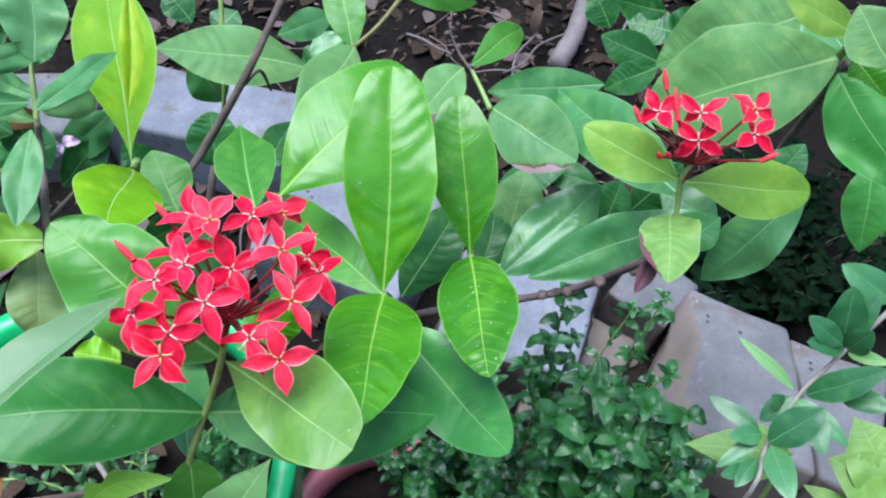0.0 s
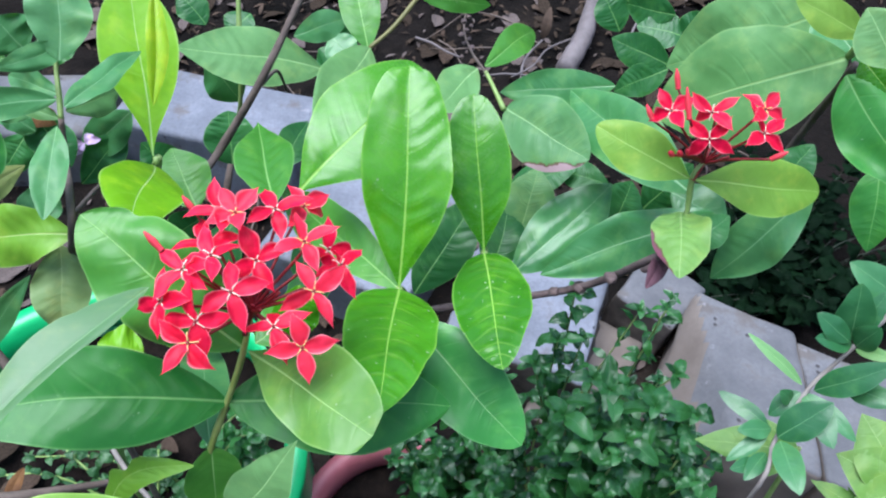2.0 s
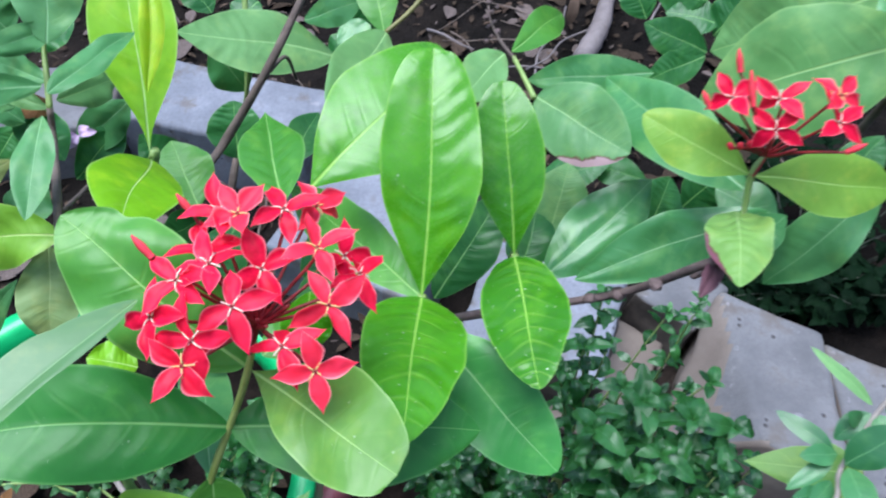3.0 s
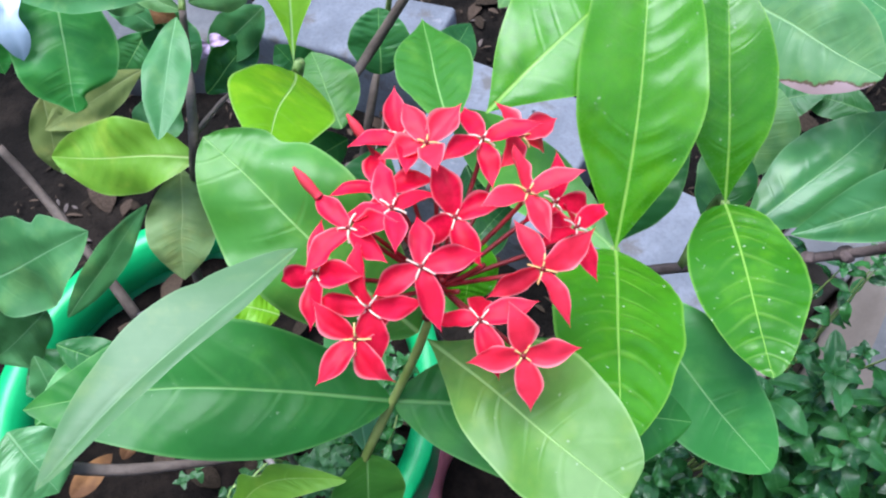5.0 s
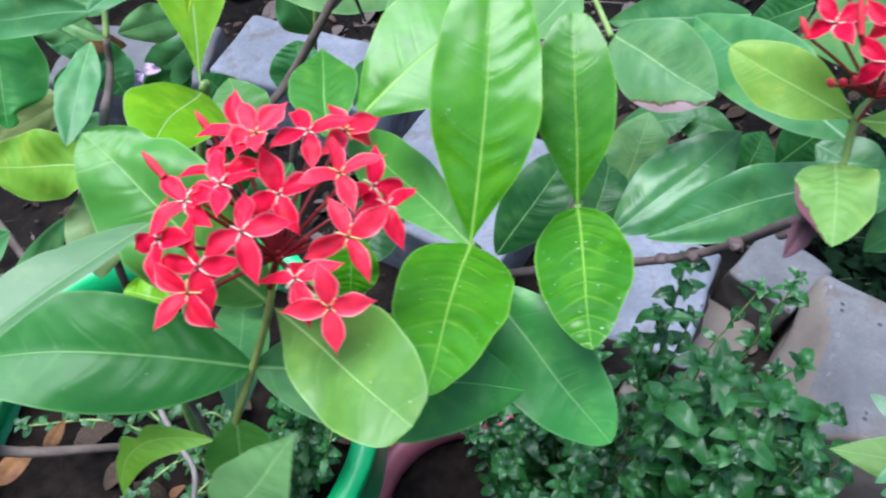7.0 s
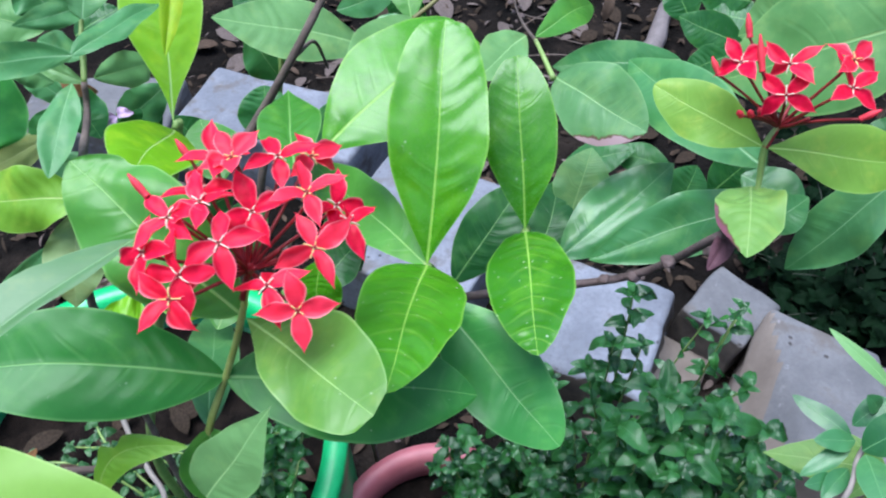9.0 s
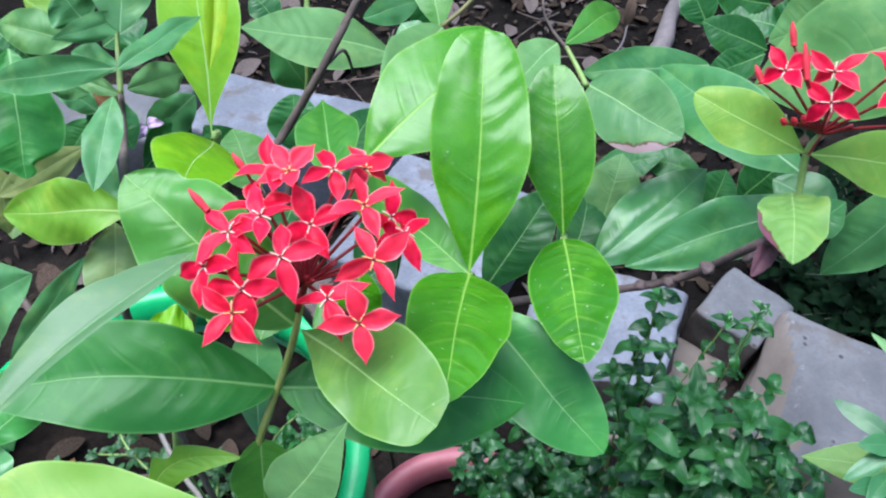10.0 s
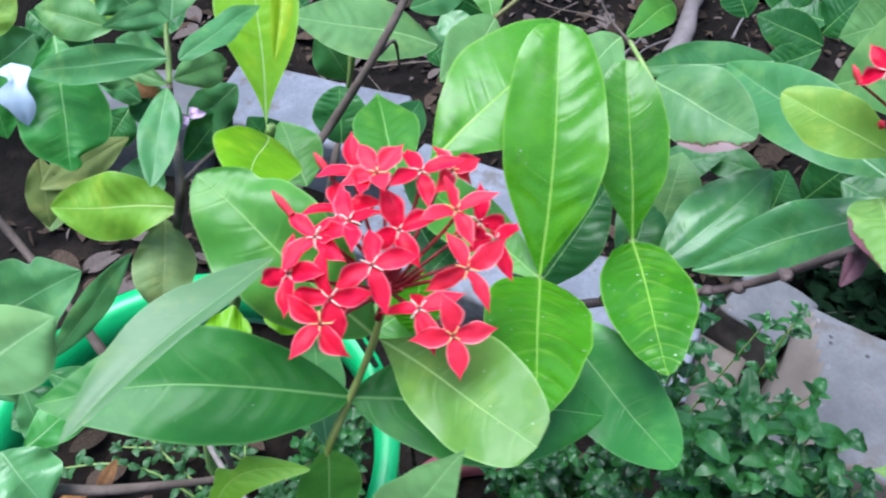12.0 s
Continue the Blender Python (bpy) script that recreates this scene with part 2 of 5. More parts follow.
POLLEN = rough_material("stamen_yellow", (0.68, 0.40, 0.14), (0.78, 0.54, 0.24), 300.0, 0.6, 0.1, 0.0003)
STAMEN = rough_material("stamen_cream", (0.72, 0.52, 0.42), (0.82, 0.66, 0.52), 300.0, 0.6, 0.1, 0.0003)
BARK = rough_material("bark_brown", (0.088, 0.062, 0.050), (0.18, 0.135, 0.11), 70.0, 0.85, 0.7, 0.0015, 500.0)
GREEN_STEM = rough_material("stem_green", (0.18, 0.29, 0.07), (0.28, 0.38, 0.12), 90.0, 0.55, 0.4, 0.0008, 500.0)
YOUNG_STEM = rough_material("stem_yellow_green", (0.29, 0.36, 0.075), (0.42, 0.47, 0.14), 90.0, 0.5, 0.4, 0.0008, 500.0)
PALE_WOOD = rough_material("pale_dry_wood", (0.20, 0.17, 0.15), (0.31, 0.27, 0.24), 60.0, 0.85, 0.6, 0.001, 300.0)
RUST = rough_material("leaf_rust", (0.14, 0.055, 0.02), (0.32, 0.14, 0.045), 80.0, 0.8, 0.5, 0.001)
LILAC = rough_material("petal_lilac", (0.45, 0.28, 0.48), (0.65, 0.48, 0.66), 200.0, 0.7, 0.3, 0.0005)
BARK_RED = rough_material("bark_reddish", (0.075, 0.048, 0.045), (0.16, 0.11, 0.10), 70.0, 0.8, 0.8, 0.0015, 500.0)
# stems of those weeds, blackened to paint in the same shade
SHADED_STEM = rough_material("stem_painted_shade", (0.008, 0.014, 0.006), (0.02, 0.03, 0.012), 90.0, 0.7, 0.4, 0.0008, 500.0)
OLIVE_STEM = rough_material("stem_olive", (0.13, 0.12, 0.035), (0.21, 0.19, 0.06), 90.0, 0.6, 0.5, 0.0008, 500.0)
OLD_WOOD = rough_material("weathered_wood", (0.115, 0.095, 0.094), (0.20, 0.168, 0.165), 25.0, 0.85, 0.6, 0.003, 200.0)
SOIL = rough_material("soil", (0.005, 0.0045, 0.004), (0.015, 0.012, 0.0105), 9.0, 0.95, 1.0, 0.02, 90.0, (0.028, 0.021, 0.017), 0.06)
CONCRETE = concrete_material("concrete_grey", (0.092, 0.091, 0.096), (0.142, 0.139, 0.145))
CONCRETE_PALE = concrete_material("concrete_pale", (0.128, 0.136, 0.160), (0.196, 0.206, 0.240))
STONE_TAN = rough_material("stone_tan", (0.125, 0.098, 0.082), (0.18, 0.146, 0.125), 9.0, 0.85, 0.35, 0.002, 150.0, (0.22, 0.185, 0.16))
# dark brown paver sides: shade of the gaps painted into the concrete colour
SHADED_SIDE = rough_material("concrete_shaded_side", (0.035, 0.028, 0.024), (0.10, 0.080, 0.068), 30.0, 0.9, 0.5, 0.002, 150.0)
GREEN_PLASTIC = rough_material("green_plastic", (0.0, 0.40, 0.115), (0.01, 0.50, 0.155), 12.0, 0.35, 0.1, 0.0006)
PINK_PLASTIC = rough_material("terracotta_plastic", (0.40, 0.105, 0.125), (0.48, 0.15, 0.17), 12.0, 0.5, 0.15, 0.0008)
# plain grey of the unseen walls added to block light
LIGHT_BLOCK = rough_material("light_block_grey", (0.10, 0.10, 0.10), (0.15, 0.15, 0.15), 2.0, 0.9, 0.3, 0.004)
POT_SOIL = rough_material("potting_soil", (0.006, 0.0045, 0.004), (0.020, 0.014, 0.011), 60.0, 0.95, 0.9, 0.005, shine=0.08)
PEBBLE = rough_material("gravel_tan", (0.24, 0.16, 0.08), (0.36, 0.26, 0.14), 90.0, 0.85, 0.5, 0.001)
WHITE = rough_material("white_plastic", (0.40, 0.50, 0.60), (0.50, 0.60, 0.70), 30.0, 0.4, 0.1, 0.001)

# ---- building helpers ----
AT = {}


def thing(name, where, label, category, group="", kind=""):
    ob = new(name)
    ob.empty_display_size = 0.02
    ob.location = where
    AT[ob] = Vector(where)
    return tagged(ob, label, category, group, kind)


def part(name, bm, material, parent, label="", where=None, smooth=True):
    """Links a bmesh, in world coordinates, as one mesh under parent, its origin at where."""
    where = Vector(where) if where is not None else AT[parent]
    if where.length:
        bmesh.ops.translate(bm, vec=-where, verts=bm.verts)
    me = bpy.data.meshes.new(name)
    bm.to_mesh(me)
    bm.free()
    for m in material if isinstance(material, (list, tuple)) else [material]:
        me.materials.append(m)
    if smooth:
        me.shade_smooth()
    ob = new(name, me)
    ob.location = where - (AT[parent] if parent else Vector())
    if parent:
        ob.parent = parent
    AT[ob] = where
    return tagged(ob, label)


def lamina(bm, base, tip, width, normal, bend=0.05, fold=0.1, belly=0.5, quilt=1.0, nu=14, nv=64, wave=0.2, seed=0, blunt=0.75, index=0, curl=0.0, slim=0.1, twist=0.0, arc=0.0, bites=(), roll=0.0):
    """One leaf or petal blade: a curved sheet with a midrib fold, quilting between the side veins and an uneven margin."""
    base, tip, normal = Vector(base), Vector(tip), Vector(normal)
    axis = tip - base
    length = axis.length
    axis.normalize()
    normal = (normal - axis * normal.dot(axis)).normalized()
    if twist:
        normal = Matrix.Rotation(twist, 3, axis) @ normal
    side = axis.cross(normal)
    power = math.log(0.5) / math.log(belly)
    uv, edge, vein = (bm.loops.layers.uv.get(k) or bm.loops.layers.uv.new(k) for k in ("leaf", "edge", "vein"))
    rows, data = [], {}
    off = Vector((seed * 7.31, seed * 3.17, seed * 1.71))
    for j in range(nv + 1):
        v = j / nv
        half = 0.5 * width * max(math.sin(math.pi * v ** power), 0.0) ** (blunt + slim * (1 - 2 * v))
        row = []
        for i in range(nu + 1):
            u = 2 * i / nu - 1
            d = abs(u) * half * 2 / width
            ripple = noise.noise(off + Vector((u * 0.9, v * 3.6, 0))) * wave * abs(u) * half
            gnaw = 1.0
            for at, edge_side, depth, reach in bites:
                if u * edge_side > 0:
                    gnaw *= 1 - depth * math.exp(-((v - at) / reach) ** 2)
            wobble = gnaw * (1 + 0.06 * noise.noise(off + Vector((9 + (1 if u > 0 else -1), v * 6, 0))) * abs(u))
            q = v * 9.5 - d * (0.9 + 0.9 * d) + noise.noise(off + Vector((u * 0.35, v * 4.5, 3))) * 0.85
            ridge = (abs(math.sin(math.pi * q)) ** 0.9 - 0.6) * min(1, 4 * d) * (1 - abs(u) ** 5) * 0.023 * width * quilt * (0.8 + 1.2 * noise.noise(off + Vector((v * 2.5, u * 1.2, 8))))
            ridge += 0.007 * width * quilt * noise.noise(off + Vector((v * 17, u * half * 34 / length, 14)))
            lift = bend * length * 4 * v * (1 - v) + fold * abs(u) * half - curl * length * v ** 3 - 0.16 * fold * half * u * u * 4 + ripple + ridge + abs(roll) * half * max(0.0, u * math.copysign(1.0, roll) - 0.35) ** 2 * math.sin(math.pi * min(1.0, v * 1.15))
            sway = (noise.noise(off + Vector((v * 1.6, 5, 0))) * 0.03 + arc) * length * v * (1 - v) * 4
            p = base + axis * (length * v) + side * (u * half * wobble + sway) + normal * lift
            vert = bm.verts.new(p)
            data[vert] = (0.5 + u * half / width, v, abs(u), q)
            row.append(vert)
        rows.append(row)
    for a, b in zip(rows, rows[1:]):
        for i in range(nu):
            f = bm.faces.new((a[i], a[i + 1], b[i + 1], b[i]))
            f.material_index = index
            f.smooth = True
            for lp in f.loops:
                x, y, e, q = data[lp.vert]
                lp[uv].uv, lp[edge].uv, lp[vein].uv = (x, y), (e, y), (q, e)


LEAF_COUNT = [0]


def leaf(parent, base, tip, width, normal, material, bend=0.05, fold=0.1, belly=0.5, quilt=1.0, label="", nu=14, nv=64, **more):
    LEAF_COUNT[0] += 1
    bm = bmesh.new()
    lamina(bm, base, tip, width, normal, bend, fold, belly, quilt, nu, nv, seed=LEAF_COUNT[0], **more)
    return part("leaf", bm, material, parent, label, base)


def spline(points, steps=6):
    p = [Vector(q) for q in points]
    p = [2 * p[0] - p[1]] + p + [2 * p[-1] - p[-2]]
    out = []
    for a, b, c, d in zip(p, p[1:], p[2:], p[3:]):
        for k in range(steps):
            t = k / steps
            out.append(0.5 * (2 * b + (c - a) * t + (2 * a - 5 * b + 4 * c - d) * t * t + (3 * b - a - 3 * c + d) * t ** 3))
    return out + [p[-2]]


def tube(bm, points, r0, r1, sides=8, steps=6, knots=0.0, index=0):
    """A tapered stem through the points, with knotty swellings."""
    path = spline(points, steps)
    rings = []
    for k, p in enumerate(path):
        t = k / (len(path) - 1)
        ahead = (path[min(k + 1, len(path) - 1)] - path[max(k - 1, 0)]).normalized()
        x = ahead.orthogonal().normalized() if not rings else (rings[-1][1] - ahead * rings[-1][1].dot(ahead)).normalized()
        y = ahead.cross(x)
        r = (r0 + (r1 - r0) * t) * (1 + knots * noise.noise(p * 60))
        rings.append(([bm.verts.new(p + (x * math.cos(a) + y * math.sin(a)) * r) for a in (2 * math.pi * s / sides for s in range(sides))], x))
    for (a, _), (b, _) in zip(rings, rings[1:]):
        for s in range(sides):
            f = bm.faces.new((a[s], a[(s + 1) % sides], b[(s + 1) % sides], b[s]))
            f.material_index, f.smooth = index, True
    for ring, turn in ((rings[0][0], -1), (rings[-1][0], 1)):
        bm.faces.new(ring[::turn]).material_index = index


def stem(parent, points, r0, r1, material, label="", name="stem", knots=0.25, sides=8):
    bm = bmesh.new()
    tube(bm, points, r0, r1, sides, 6, knots)
    return part(name, bm, material, parent, label, points[0])


def floret(parent, centre, hub, facing, petals, petal=None, stamen=None, seed=0):
    """A four-petalled starry flower on its thin tube: each petal by its turn, lift (degrees) and length (mm)."""
    rnd = random.Random(seed * 13 + 5)
    centre, hub, out = Vector(centre), Vector(hub), Vector(facing).normalized()
    bm = bmesh.new()
    x = (Vector((1, 0, 0)) - out * out.x).normalized()
    y = out.cross(x)
    turns = [radians(p[0]) for p in petals]
    for k, (turn, lift, length) in enumerate(petals):
        a, b, s = radians(turn), radians(lift), length * 0.00108
        way = (x * math.cos(a) + y * math.sin(a)) * math.cos(b) + out * math.sin(b)
        lamina(bm, centre + way * 0.0005, centre + way * s, s * rnd.uniform(0.41, 0.49), out, rnd.uniform(0.03, 0.10), rnd.uniform(-0.15, 0.35), 0.44, 0.0, 8, 16, wave=0.45, seed=seed * 4 + k, blunt=1.06, slim=-0.6, index=0, curl=rnd.uniform(-0.05, 0.12), twist=rnd.uniform(-0.35, 0.35), arc=rnd.uniform(-0.06, 0.06), roll=rnd.choice((-1, 1)) * rnd.uniform(0.5, 2.4))
        b = 0.5 * (turns[k] + turns[(k + 1) % 4]) if abs(turns[k] - turns[(k + 1) % 4]) < math.pi else 0.5 * (turns[k] + turns[(k + 1) % 4]) + math.pi
        way = x * math.cos(b) + y * math.sin(b)
        tube(bm, [centre + out * 0.0005 + way * 0.0005, centre + way * 0.0017 + out * 0.0008, centre + way * 0.0026 + out * 0.0005, centre + way * 0.0034 + out * 0.0002], 0.00022, 0.00024, 6, 3, index=2)
    tube(bm, [centre + out * 0.0009, centre + out * 0.0002, centre - out * 0.008, centre.lerp(hub, 0.55) - out * 0.003, hub], 0.00048, 0.00062, 7, 4, index=1)
    return part("floret", bm, [petal or PETAL, TUBE, stamen or STAMEN], parent, "", centre)


def flower_bud(parent, tip, foot, hub):
    bm = bmesh.new()
    tip, foot, hub = Vector(tip), Vector(foot), Vector(hub)
    tube(bm, [tip, tip.lerp(foot, 0.35), tip.lerp(foot, 0.8), foot], 0.0003, 0.0012, 7, 4, index=0)
    for v in bm.verts:
        c = tip.lerp(foot, max(0.0, min(1.0, (v.co - tip).dot(foot - tip) / (foot - tip).length_squared)))
        k = (c - tip).length / (foot - tip).length
        v.co = c + (v.co - c) * (1 + 1.1 * math.sin(math.pi * min(1, k * 1.1)) * (1 - 0.6 * k))
    tube(bm, [foot, foot.lerp(hub, 0.5) + Vector((0, 0, 0.001)), hub], 0.0005, 0.0006, 6, 4, index=1)
    return part("flower_bud", bm, [PETAL, TUBE], parent, "", tip)


def slab(name, centre, size, turn, material, label, category="block", tilt=(0, 0), group="", seed=0, chips=0.004, tan_or_shaded=None, worn=0.0, skew=0.0):
    """A cast block with worn, slightly uneven arrises."""
    bm = bmesh.new()
    bmesh.ops.create_cube(bm, size=1)
    bmesh.ops.scale(bm, vec=size, verts=bm.verts)
    bmesh.ops.bevel(bm, geom=bm.edges[:], offset=min(size) * 0.07, segments=3, profile=0.6, affect="EDGES")
    bmesh.ops.subdivide_edges(bm, edges=[e for e in bm.edges if e.calc_length() > min(size) * 0.5], cuts=20 if worn else 6, use_grid_fill=True)
    for v in bm.verts:
        if worn and v.co.z > 0:
            v.co.z -= 1.4 * max(0.0, worn * (1 - 1.7 * v.co.y / size[1]) - size[0] / 2 - v.co.x)
        v.co.x += abs(skew) * (0.5 - v.co.y / size[1]) * (0.5 + math.copysign(1.0, skew) * v.co.x / size[0])
        q = v.co * 22 + Vector((seed * 5.1, 0, seed))
        v.co += Vector((noise.noise(q), noise.noise(q + Vector((40, 0, 0))), noise.noise(q + Vector((0, 40, 0))))) * chips
    bmesh.ops.transform(bm, matrix=pose(*centre, tilt[0], tilt[1], turn), verts=bm.verts)
    bm.normal_update()
    # side faces get a second material: tan stone, or concrete with painted shade
    if tan_or_shaded:
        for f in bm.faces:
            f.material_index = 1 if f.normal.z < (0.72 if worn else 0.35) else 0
    ob = part(name, bm, [material, tan_or_shaded] if tan_or_shaded else material, None, label, centre)
    return tagged(ob, label, category, group)


def branching(hub, foot):
    """The stout dark-red stalk under a flower head, forking upward."""
    bm = bmesh.new()
    hub, foot = Vector(hub), Vector(foot)
    tube(bm, [foot, foot.lerp(hub, 0.6), hub, hub + (hub - foot) * 0.25], 0.0013, 0.0010, 8, 4, 0.2)
    up = (hub - foot).normalized()
    for k in range(5):
        a = k * 1.257
        way = (Vector((math.cos(a), math.sin(a), 0)) + up * 0.9).normalized()
        tube(bm, [hub, hub + way * 0.006, hub + way * 0.012 + up * 0.002], 0.0008, 0.0006, 6, 3)
    return bm, TUBE


def lobed_leaf(parent, base, tip, normal, lobes=5):
    """A palmate leaf: five pointed lobes that share one blade."""
    base, tip, normal = Vector(base), Vector(tip), Vector(normal)
    axis = tip - base
    length = axis.length
    axis.normalize()
    normal = (normal - axis * normal.dot(axis)).normalized()
    side = axis.cross(normal)
    bm = bmesh.new()
    for k, (a, s) in enumerate(((0, 1.0), (36, 0.86), (-36, 0.86), (76, 0.62), (-76, 0.62)) if lobes == 5 else ((0, 1.0), (48, 0.42), (-48, 0.42))):
        a = radians(a)
        way = axis * math.cos(a) + side * math.sin(a)
        lamina(bm, base - way * 0.002 + normal * 0.0006 * k, base + way * length * s, length * s * (0.84 if lobes == 5 else 0.42), normal, 0.04, 0.1, 0.40, 1.0, 8, 24, seed=500 + k, blunt=0.85, slim=-0.15)
    return part("leaf", bm, LOBED, parent, "", base)


def stick(a, b, r0, r1, material=None):
    """A fallen dry stick on the soil."""
    a, b = Vector(a), Vector(b)
    bm = bmesh.new()
    bow = Vector((0.12 * (b - a).length * noise.noise(a * 9), 0, 0.004))
    tube(bm, [a, a.lerp(b, 0.35) + bow, a.lerp(b, 0.7) - bow * 0.4, b], r0, r1, 9, 6, 0.25)
    tagged(part("dry_stick", bm, material or OLD_WOOD, None, "", a), "weathered grey dry stick lying on soil", "stick", "fallen sticks")


def scrap(a, b, width, normal, material=None, label="curled orange-brown dry leaf in the pot", category="dry leaf", group="dry leaves in the pot", bites=()):
    """A small curled dead leaf or flower."""
    bm = bmesh.new()
    lamina(bm, a, b, width, normal, 0.15, 0.4, 0.45, 0.8, 8, 16, seed=int(width * 90000), curl=0.2, bites=bites)
    tagged(part(category.replace(" ", "_"), bm, material or RUST, None, "", a), label, category, group)


def knot(parent, where, r):
    """A leaf scar that swells round the branch."""
    bm = bmesh.new()
    bmesh.ops.create_icosphere(bm, subdivisions=3, radius=r)
    for v in bm.verts:
        v.co *= 1 + 0.35 * noise.noise(v.co * 500 + Vector(where) * 90)
        v.co.z *= 0.8
    bmesh.ops.translate(bm, vec=where, verts=bm.verts)
    part("knot", bm, BARK_RED, parent, "", where)


# ---- ground ----
def soil_height(x, y):
    p = Vector((x, y, 0))
    return 0.05 + 0.018 * noise.noise(p * 2.2) + 0.010 * noise.noise(p * 9) + 0.004 * noise.noise(p * 31)


def make_ground():
    bm = bmesh.new()
    xs = [-400, -60, -12, -4, -2] + [-1.5 + 0.04 * i for i in range(76)] + [2, 4, 12, 60, 400]
    ys = [-400, -60, -12, -4, -1.5] + [-0.8 + 0.04 * i for i in range(80)] + [3, 5, 12, 60, 400]
    rows = [[bm.verts.new((x, y, soil_height(x, y))) for x in xs] for y in ys]
    for a, b in zip(rows, rows[1:]):
        for i in range(len(xs) - 1):
            bm.faces.new((a[i], a[i + 1], b[i + 1], b[i]))
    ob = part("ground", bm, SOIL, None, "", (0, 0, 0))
    tagged(ob, "dark bare garden soil strewn with litter", "ground", "", "structure")


make_ground()


# added out of view: cuts off low sky light to deepen shade under leaves
def light_block_wall(name, centre, size):
    bm = bmesh.new()
    bmesh.ops.create_cube(bm, size=1)
    bmesh.ops.scale(bm, vec=size, verts=bm.verts)
    bmesh.ops.translate(bm, vec=centre, verts=bm.verts)
    tagged(part(name, bm, LIGHT_BLOCK, None, "", centre, False), "plain unseen wall added to block low sky light", "wall", "", "structure")


light_block_wall("wall_north", (0, 4.1, 1.2), (8.2, 0.2, 2.6))
light_block_wall("wall_south", (0, -2.6, 1.2), (8.2, 0.2, 2.6))
light_block_wall("wall_east", (4.0, 0.75, 1.2), (0.2, 6.5, 2.6))
light_block_wall("wall_west", (-4.0, 0.75, 1.2), (0.2, 6.5, 2.6))

# ---- blocks of the bed's edging ----
EDGE = "blocks edging the bed"
slab("concrete_block", (0.361, 0.570, 0.116), (0.150, 0.218, 0.15), -22, CONCRETE, "pale grey concrete paver with a worn tan edge and small pits", "paver", (-6, 2), EDGE, 1, tan_or_shaded=STONE_TAN, worn=0.042, skew=0.07)
slab("concrete_block", (0.499, 0.514, 0.106), (0.138, 0.205, 0.145), -21, CONCRETE, "pale grey concrete paver beside a cracked joint", "paver", (-5, 2), EDGE, 2, tan_or_shaded=STONE_TAN, skew=-0.07)
slab("concrete_block", (0.090, 0.650, 0.105), (0.21, 0.19, 0.15), -15, CONCRETE_PALE, "light lavender grey concrete paver with rough broken edge", "paver", (0, 1), EDGE, 3, 0.013, SHADED_SIDE)
slab("concrete_block", (0.286, 0.718, 0.085), (0.100, 0.110, 0.14), -36, CONCRETE, "grey concrete paver leaning in the edging", "paver", (-4, 5), EDGE, 4, 0.006, SHADED_SIDE)
slab("stone_block", (0.186, 0.600, 0.035), (0.118, 0.20, 0.11), -22, STONE_TAN, "dusty tan stone lying between grey pavers", "stone", (3, 4), EDGE, 5, 0.006)
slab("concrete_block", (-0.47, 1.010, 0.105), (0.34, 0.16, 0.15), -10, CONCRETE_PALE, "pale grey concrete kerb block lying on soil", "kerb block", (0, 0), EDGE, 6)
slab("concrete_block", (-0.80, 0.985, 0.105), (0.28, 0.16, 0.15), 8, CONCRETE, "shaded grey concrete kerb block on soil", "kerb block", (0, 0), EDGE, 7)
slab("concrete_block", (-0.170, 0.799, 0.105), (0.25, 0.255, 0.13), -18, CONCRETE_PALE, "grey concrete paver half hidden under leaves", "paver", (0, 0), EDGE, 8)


# ---- pots ----
def plant_pot(name, centre, rim_z, radius, foot_z, material, label, lip=0.012, earth=0.06, slope=0.7):
    pot = thing(name, (centre[0], centre[1], foot_z), label, "plant pot")
    c = Vector((*centre, 0))
    h = rim_z - foot_z

    def lathe(profile):
        bm = bmesh.new()
        rings = [[bm.verts.new(c + Vector((r * math.cos(a), r * math.sin(a), z))) for a in (2 * math.pi * k / 64 for k in range(64))] for r, z in profile]
        for a, b in zip(rings, rings[1:]):
            for k in range(64):
                bm.faces.new((a[k], a[(k + 1) % 64], b[(k + 1) % 64], b[k]))
        return bm, rings

    bm, rings = lathe([(radius * slope, foot_z), (radius * (slope + 0.01), foot_z + 0.006), (radius * 0.965, rim_z - 0.045), (radius * 0.97, rim_z - 0.035), (radius * 0.94, rim_z - 0.03), (radius * (slope - 0.03), foot_z + 0.03)])
    bm.faces.new(rings[0][::-1])
    part("body", bm, material, pot)
    bm, rings = lathe([(radius * 0.955, rim_z - 0.036), (radius * 0.985, rim_z - 0.034), (radius, rim_z - 0.006), (radius * 0.995, rim_z), (radius - lip * 0.6, rim_z + 0.002), (radius - lip, rim_z - 0.002), (radius - lip * 1.2, rim_z - 0.03), (radius * 0.9, rim_z - 0.05)])
    part("rim", bm, material, pot)
    bm, rings = lathe([(radius * (0.02 + 0.88 * k / 9), rim_z - earth + 0.008 * noise.noise(Vector((k * 1.7, 2, 0)))) for k in range(10)])
    for v in bm.verts:
        v.co.z += 0.008 * noise.noise(v.co * 45)
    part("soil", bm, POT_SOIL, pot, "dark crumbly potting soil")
    return pot


plant_pot("plant_pot", (-0.315, 0.260), 0.45, 0.190, 0.05, GREEN_PLASTIC, "bright green plastic pot holding earth and weeds", 0.021, 0.06, 0.93)
plant_pot("plant_pot", (-0.046, 0.256), 0.345, 0.102, 0.05, PINK_PLASTIC, "dusty terracotta pink plastic pot on soil", 0.017, 0.034)

